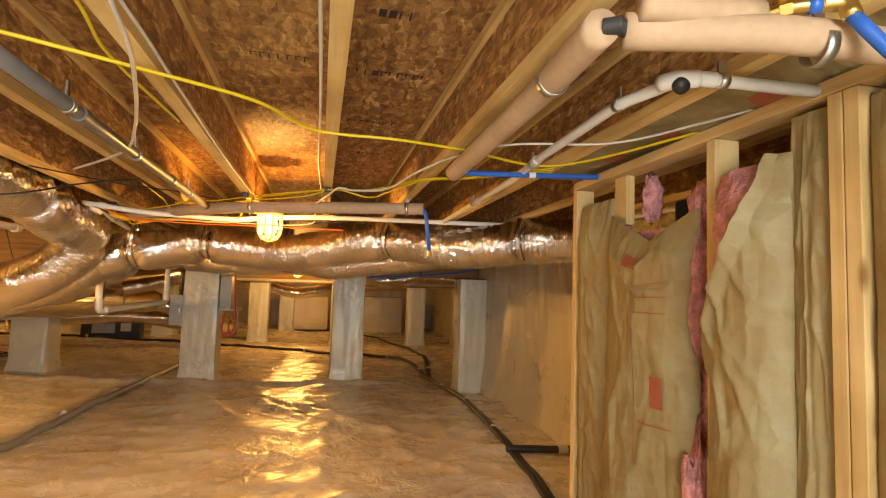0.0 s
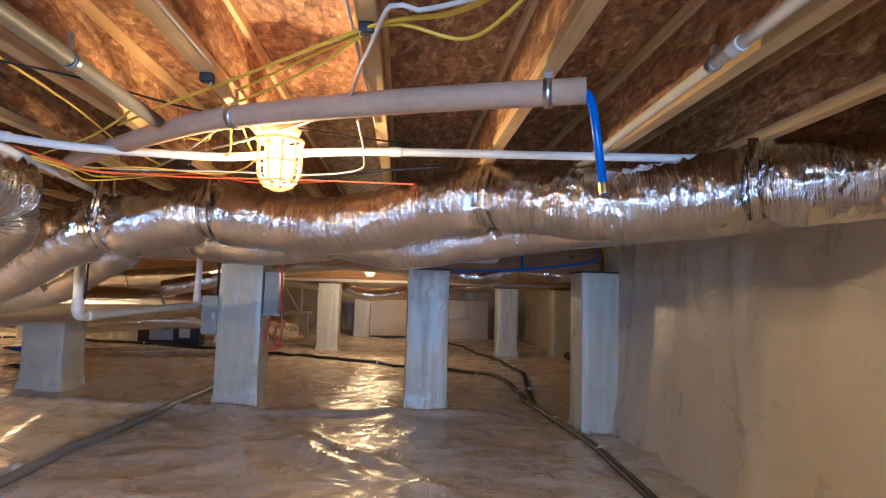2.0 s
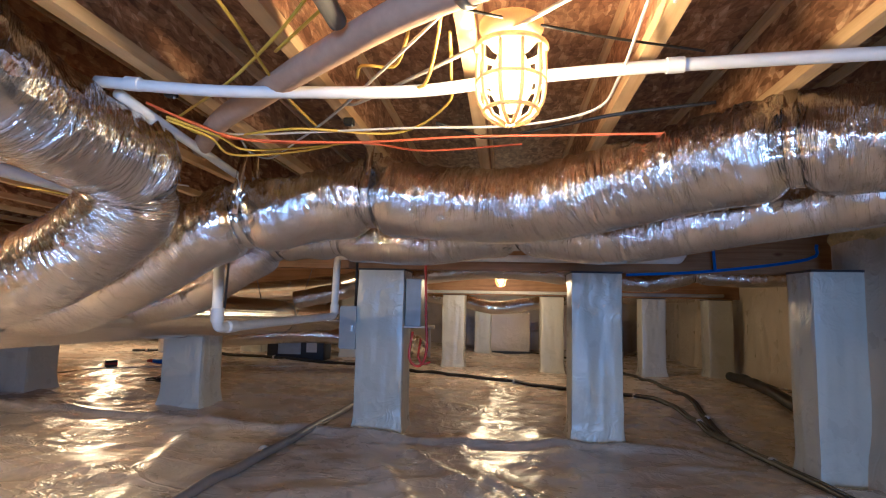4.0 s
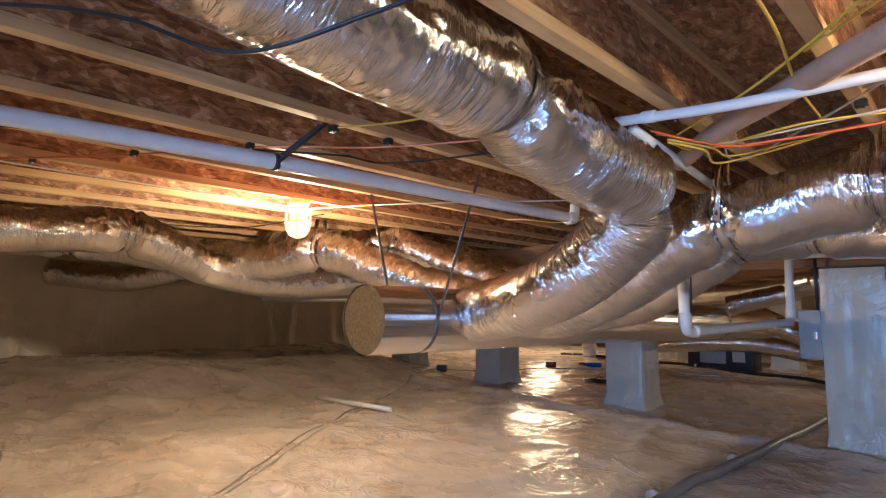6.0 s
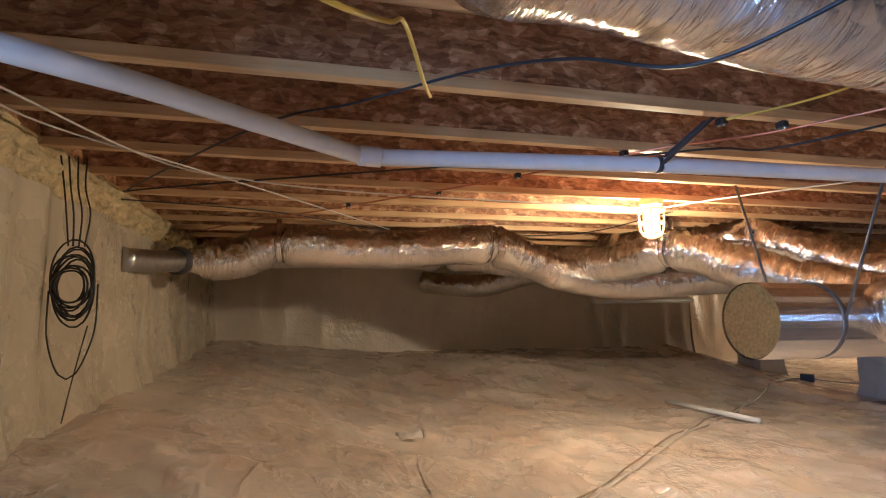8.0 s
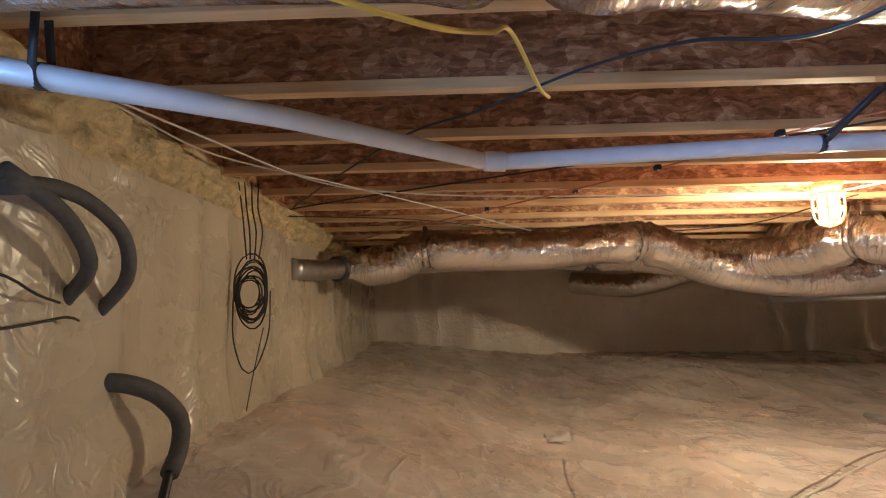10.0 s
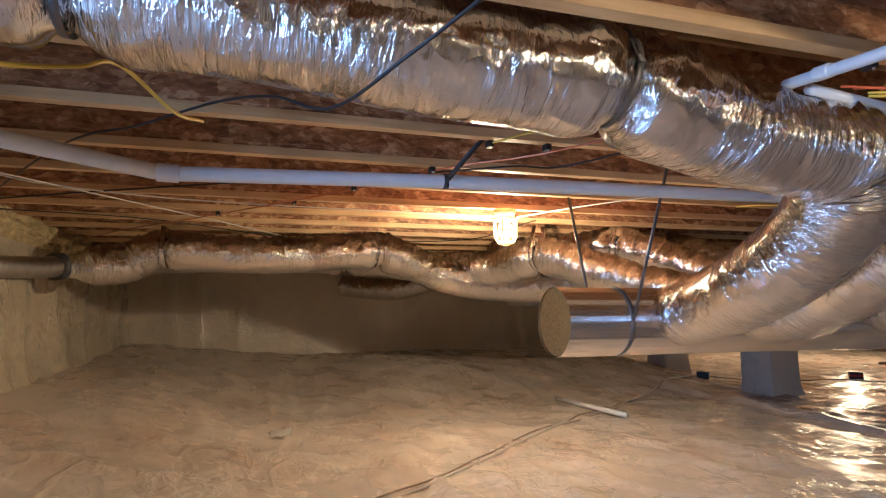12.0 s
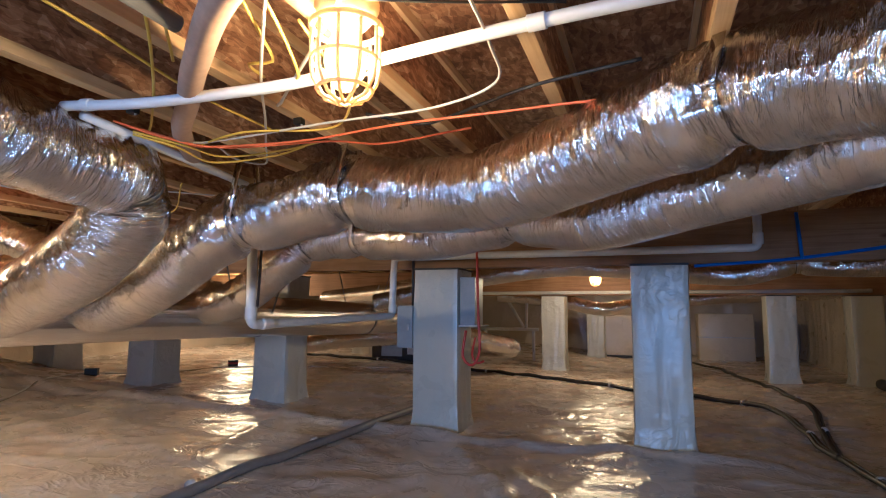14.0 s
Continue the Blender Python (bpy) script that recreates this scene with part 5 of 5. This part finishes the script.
def tuft_at(cx, cy, cz, rx, ry, rz, sd):
    def f(u, v):
        a, b = u * 2 * math.pi, (v - 0.5) * math.pi
        r = 1 + 0.5 * n3(math.cos(a) * 2, math.sin(a) * 2, b * 2, sd) + 0.22 * n3(math.cos(a) * 7, math.sin(a) * 7, b * 7, sd)
        return (cx + rx * r * math.cos(b) * math.cos(a), cy + ry * r * math.cos(b) * math.sin(a), cz + rz * r * math.sin(b))
    return sheet(28, 20, f)


part("tuft", tuft_at(1.27, 1.62, 1.50, 0.05, 0.07, 0.10, 2.0), M_PINK, tuft)
part("tuft", tuft_at(1.29, 1.97, 1.60, 0.04, 0.035, 0.09, 3.0), M_PINK, tuft)
part("tuft", tuft_at(1.20, 1.565, 0.42, 0.06, 0.045, 0.32, 4.0), M_PINK, tuft)
part("tuft", tuft_at(1.22, 1.585, 1.22, 0.04, 0.025, 0.22, 5.0), M_PINK, tuft)

joist_batt = thing("insulation_batt", "kraft-faced batt between the joists over the partition", "insulation", at=(1.0, -1.9, 1.80))


def jb(u, v):
    return (0.02 + u * 0.39, v * 4.4, 0.03 * n3(u * 3, v * 9, 2) - 0.035 * math.sin(math.pi * u) + 0.012 * n3(u * 8, v * 30, 5))


part("paper_facing", sheet(18, 110, jb), M_KRAFT, joist_batt)
part("glass_wool", box(0.02, 0.01, 0.03, 0.41, 4.4, 0.2, 0.01), M_PINK, joist_batt, "pink glass wool")
for v0 in (0.70, 0.80, 0.88):
    part("print", sheet(6, 6, lambda u, v: tuple(Vector(jb(0.3 + 0.2 * u, v0 + 0.025 * v)) - Vector((0, 0, 0.004)))), M_PRINT, joist_batt, "faded red print")

humid = thing("dehumidifier", "dark appliance with a red display behind the partition", "appliance", at=(1.62, 1.72, 0.0))
part("body", box(-0.16, -0.35, -0.02, 0.30, 0.35, 1.62, 0.02), M_DARK, humid)
part("display", box(-0.165, -0.03, 1.575, -0.160, 0.05, 1.60), M_LED, humid, "glowing red digits", smooth=False)

# ---------------------------------------------------------------- spray foam at the wall tops
def foam_strip(name, p0, p1, z0, z1, depth, sd):
    d = Vector((p1[0] - p0[0], p1[1] - p0[1], 0))
    ln = d.length
    d.normalize()
    nr = Vector((-d.y, d.x, 0))

    def f(u, v):
        s = u * ln
        a = v * math.pi
        bulge = depth * (0.75 + 0.5 * n3(s * 2.0, v * 2, sd) + 0.7 * n3(s * 6, v * 5, sd + 2) + 0.35 * n3(s * 15, v * 9, sd + 4)) * math.sin(a) ** 0.6
        low = z0 - 0.03 * n3(s * 1.7, 0, sd + 8)
        c = Vector((p0[0], p0[1], 0)) + d * s + nr * (bulge - 0.02)
        return (c.x, c.y, low + (z1 - low) * v)
    ob = mesh_object(name, sheet(int(ln / 0.03), 16, f), M_FOAM)
    return tagged(ob, "lumpy yellow spray foam sealing the rim above the sheet", "spray foam", "rim foam")


foam_strip("spray_foam", (X_NEAR_WEST, Y_LEFT), (-1.75, Y_LEFT), 1.56, 1.80, 0.085, 1.0)
foam_strip("spray_foam", (X_EAST, 2.5), (X_EAST, 6.95), 1.55, 2.0, 0.09, 2.0)
foam_strip("spray_foam", (X_NEAR_WEST, Y_JOG), (X_NEAR_WEST, Y_LEFT), 1.58, 2.0, 0.09, 3.0)
foam_strip("spray_foam", (X_FAR_EAST, 6.95), (X_FAR_EAST, Y_NORTH), 1.58, 2.0, 0.09, 4.0)
foam_strip("spray_foam", (X_FAR_EAST, Y_NORTH), (X_WEST, Y_NORTH), 1.58, 2.0, 0.09, 5.0)

rim = mesh_object("rim_board", box(X_NEAR_WEST + 0.05, 0.874, JOIST_Z - 0.03, -1.80, 0.894, DECK_Z - 0.004), M_OSB, smooth=False)
tagged(rim, "strand board rim behind the joist ends", "rim board", kind="structure")

# ---------------------------------------------------------------- boxes and wiring on the pier
disc = thing("disconnect_box", "grey enamelled electrical disconnect on the pier side", "electrical box", at=(-1.66, 7.16, 0.70))
part("body", box(-0.07, 0, 0, 0.06, 0.16, 0.36, 0.006), M_GREYBOX, disc, smooth=False)
part("cover", box(-0.075, -0.008, 0.01, 0.065, -0.001, 0.35, 0.003), M_GREYBOX, disc, smooth=False)
part("hasp", box(0.02, -0.022, 0.15, 0.04, -0.008, 0.20, 0.002), M_STEEL, disc, smooth=False)
part("conduit", tube([Vector((0.04, 0.06, 0.36)), Vector((0.04, 0.06, 0.79))], 0.012, 12), M_DARK, disc, "dark conduit to the girder")
panel = thing("control_box", "pale grey control box on the flank of a wrapped pier", "electrical box", at=(-1.19, 7.22, 0.90))
part("body", box(0, 0, 0, 0.13, 0.24, 0.40, 0.008), M_GREYBOX, panel, smooth=False)
part("flange", box(-0.01, -0.005, -0.012, 0.18, 0.25, -0.001, 0.002), M_PVC, panel, smooth=False)
pipe("red_pipe", [(-1.02, 7.15, 1.50), (-1.0, 7.12, 1.0), (-0.99, 7.12, 0.70), (-1.05, 7.12, 0.585), (-1.13, 7.12, 0.65), (-1.11, 7.14, 0.86)], 0.011, M_RED, "red plastic water line looped beside the pier", "pipe", straight=False)
pipe("red_pipe", [(-1.05, 7.2, 0.80), (-1.06, 7.15, 0.66), (-1.02, 7.15, 0.60), (-0.96, 7.15, 0.62)], 0.009, M_RED, "red plastic water line looped beside the pier", "pipe", straight=False)

# ---------------------------------------------------------------- small things on the floor
stick = thing("plastic_pipe_offcut", "loose white plastic pipe offcut lying on the floor sheet", "pipe offcut")
zs = max(floor_at(-5.5, 5.38), floor_at(-4.48, 5.48), floor_at(-5.0, 5.43)) + 0.022
part("pipe", tube([Vector((-5.50, 5.37, zs)), Vector((-4.48, 5.48, zs))], 0.022, 14), M_PVC, stick)


def small_block(x, y, label):
    z = floor_at(x, y) - 0.005
    ob = thing("junction_box", label, "electrical box", "boxes on the floor", at=(x, y, z))
    ob.rotation_euler = (0, 0, 0.4 * x)
    part("body", box(-0.07, -0.05, 0, 0.07, 0.05, 0.09, 0.006), M_BLACK, ob, smooth=False)
    part("outlet", box(-0.045, -0.058, 0.025, 0.045, -0.05, 0.07, 0.003), M_DARK, ob, smooth=False)
    return ob


small_block(-6.25, 7.86, "dark outlet box of an extension cord on the floor sheet")
b = small_block(-5.75, 9.8, "dark red outlet box of an extension cord on the floor")
part("band", box(-0.072, -0.052, 0.03, 0.072, 0.052, 0.06, 0.002), M_RED, b, "red stripe", smooth=False)

can = thing("caulk_tube", "blue plastic tube with a red tip on the floor", "tube", at=(-5.3, 10.3, floor_at(-5.3, 10.3) + 0.04))
part("barrel", tube([Vector((-0.16, 0, 0)), Vector((0.12, 0.03, 0))], 0.035, 16), M_BLUE, can)
part("tip", tube([Vector((-0.24, -0.01, 0)), Vector((-0.16, 0, 0))], 0.028, 16), M_RED, can)
bucket = thing("bucket", "white plastic bucket on the far floor", "bucket", at=(-6.3, 11.9, floor_at(-6.3, 11.9)))
part("body", tube([Vector((0, 0, 0)), Vector((0, 0, 0.33)), Vector((0, 0, 0.36))], 0.14, 24, None, lambda i, s, a: (0.88, 1.0, 1.05)[i]), M_PVC, bucket)
part("handle", tube(spline([(-0.145, 0, 0.3), (-0.1, -0.1, 0.2), (0, -0.15, 0.15), (0.1, -0.1, 0.2), (0.145, 0, 0.3)], 0.02), 0.004, 6), M_STEEL, bucket)

# air handler and boards at the far end
unit = thing("air_handler", "white sheet-metal air handler lying at the far end", "air handler", at=(-0.35, 17.2, floor_at(-0.35, 17.2)))
part("cabinet", box(-0.75, -0.4, 0.04, 0.62, 0.4, 1.0, 0.02), M_WALLSHEET, unit)
part("base_rail", box(-0.75, -0.4, -0.03, 0.62, -0.3, 0.04, 0.005), M_DARK, unit, smooth=False)
part("base_rail", box(-0.75, 0.3, -0.03, 0.62, 0.4, 0.04, 0.005), M_DARK, unit, smooth=False)
part("access_panel", box(-0.70, -0.412, 0.12, 0.05, -0.402, 0.95, 0.004), M_WALLSHEET, unit, smooth=False)
plenum = thing("plenum_box", "grey duct plenum beside the far air handler", "plenum", at=(1.9, 17.3, floor_at(1.9, 17.3)))
part("body", box(-0.55, -0.4, -0.03, 0.6, 0.4, 1.05, 0.02), M_WALLSHEET, plenum)
part("seam", box(-0.56, -0.41, 0.5, 0.61, 0.41, 0.52, 0.003), M_STEEL, plenum, smooth=False)
frame_l = thing("equipment_box", "dark low equipment on the floor past the piers", "equipment", at=(-3.9, 12.0, floor_at(-3.9, 12.0)))
part("body", box(-0.5, -0.2, -0.02, 0.5, 0.2, 0.34, 0.02), M_DARK, frame_l)
part("side_panel", box(-0.3, -0.215, 0.08, 0.1, -0.201, 0.3, 0.004), M_GREYBOX, frame_l, smooth=False)
part("label_plate", box(0.2, -0.213, 0.12, 0.38, -0.202, 0.28, 0.002), M_TAPE, frame_l, smooth=False)
brace = thing("pipe_brace", "braced white plastic pipe frame near the far girder", "pipe frame")
part("post", tube([Vector((-2.03, 14.0, 1.34)), Vector((-2.05, 14.0, 0.66))], 0.03, 12), M_PVC, brace)
part("diagonal", tube([Vector((-2.50, 14.0, 1.34)), Vector((-2.10, 14.0, 0.68))], 0.03, 12), M_PVC, brace)
part("rail", tube([Vector((-3.0, 14.0, 0.64)), Vector((-1.8, 14.0, 0.64))], 0.035, 12), M_PVC, brace)
part("foot", tube([Vector((-2.9, 14.0, 0.62)), Vector((-2.9, 14.0, floor_at(-2.9, 14.0) - 0.02))], 0.03, 12), M_PVC, brace)
part("foot", tube([Vector((-1.9, 14.0, 0.62)), Vector((-1.9, 14.0, floor_at(-1.9, 14.0) - 0.02))], 0.03, 12), M_PVC, brace)
board = thing("pipe_rack", "white plastic pipe spanning below the far girder", "pipe")
part("pipe", tube([Vector((-3.2, 12.69, 1.33)), Vector((3.4, 12.69, 1.35))], 0.03, 14), M_PVC, board)

# torn patch and seam tape on the floor sheet
patch = thing("sheet_tear", "small torn flap of clear plastic on the floor sheet", "torn plastic", at=(-4.5, 2.68, floor_at(-4.5, 2.68)))
part("flap", sheet(10, 8, lambda u, v: (-0.09 + 0.2 * u, -0.07 + 0.14 * v, 0.012 + 0.04 * math.sin(3 * u) * v + 0.012 * n3(u * 5, v * 5, 1))), M_PVC, patch)
part("hole", sheet(8, 5, lambda u, v: (-0.16 + 0.12 * u, -0.10 + 0.05 * v, 0.006 + 0.004 * n3(u * 4, v * 4, 3))), M_DARK, patch, "dark slit")


def seam(u, v):
    x = -7.6 + u * 4.6
    y = 3.35 - 0.75 * smooth(-7.6, -3.0, x) + 0.06 * n3(x * 1.2, 0, 4) + (v - 0.5) * 0.09
    return (x, y, floor_at(x, y) + 0.006 + 0.008 * abs(n3(x * 9, v * 3, 2)))


part("seam_tape", sheet(150, 6, seam), M_FLOOR, floor_ob, "crinkled seam tape")
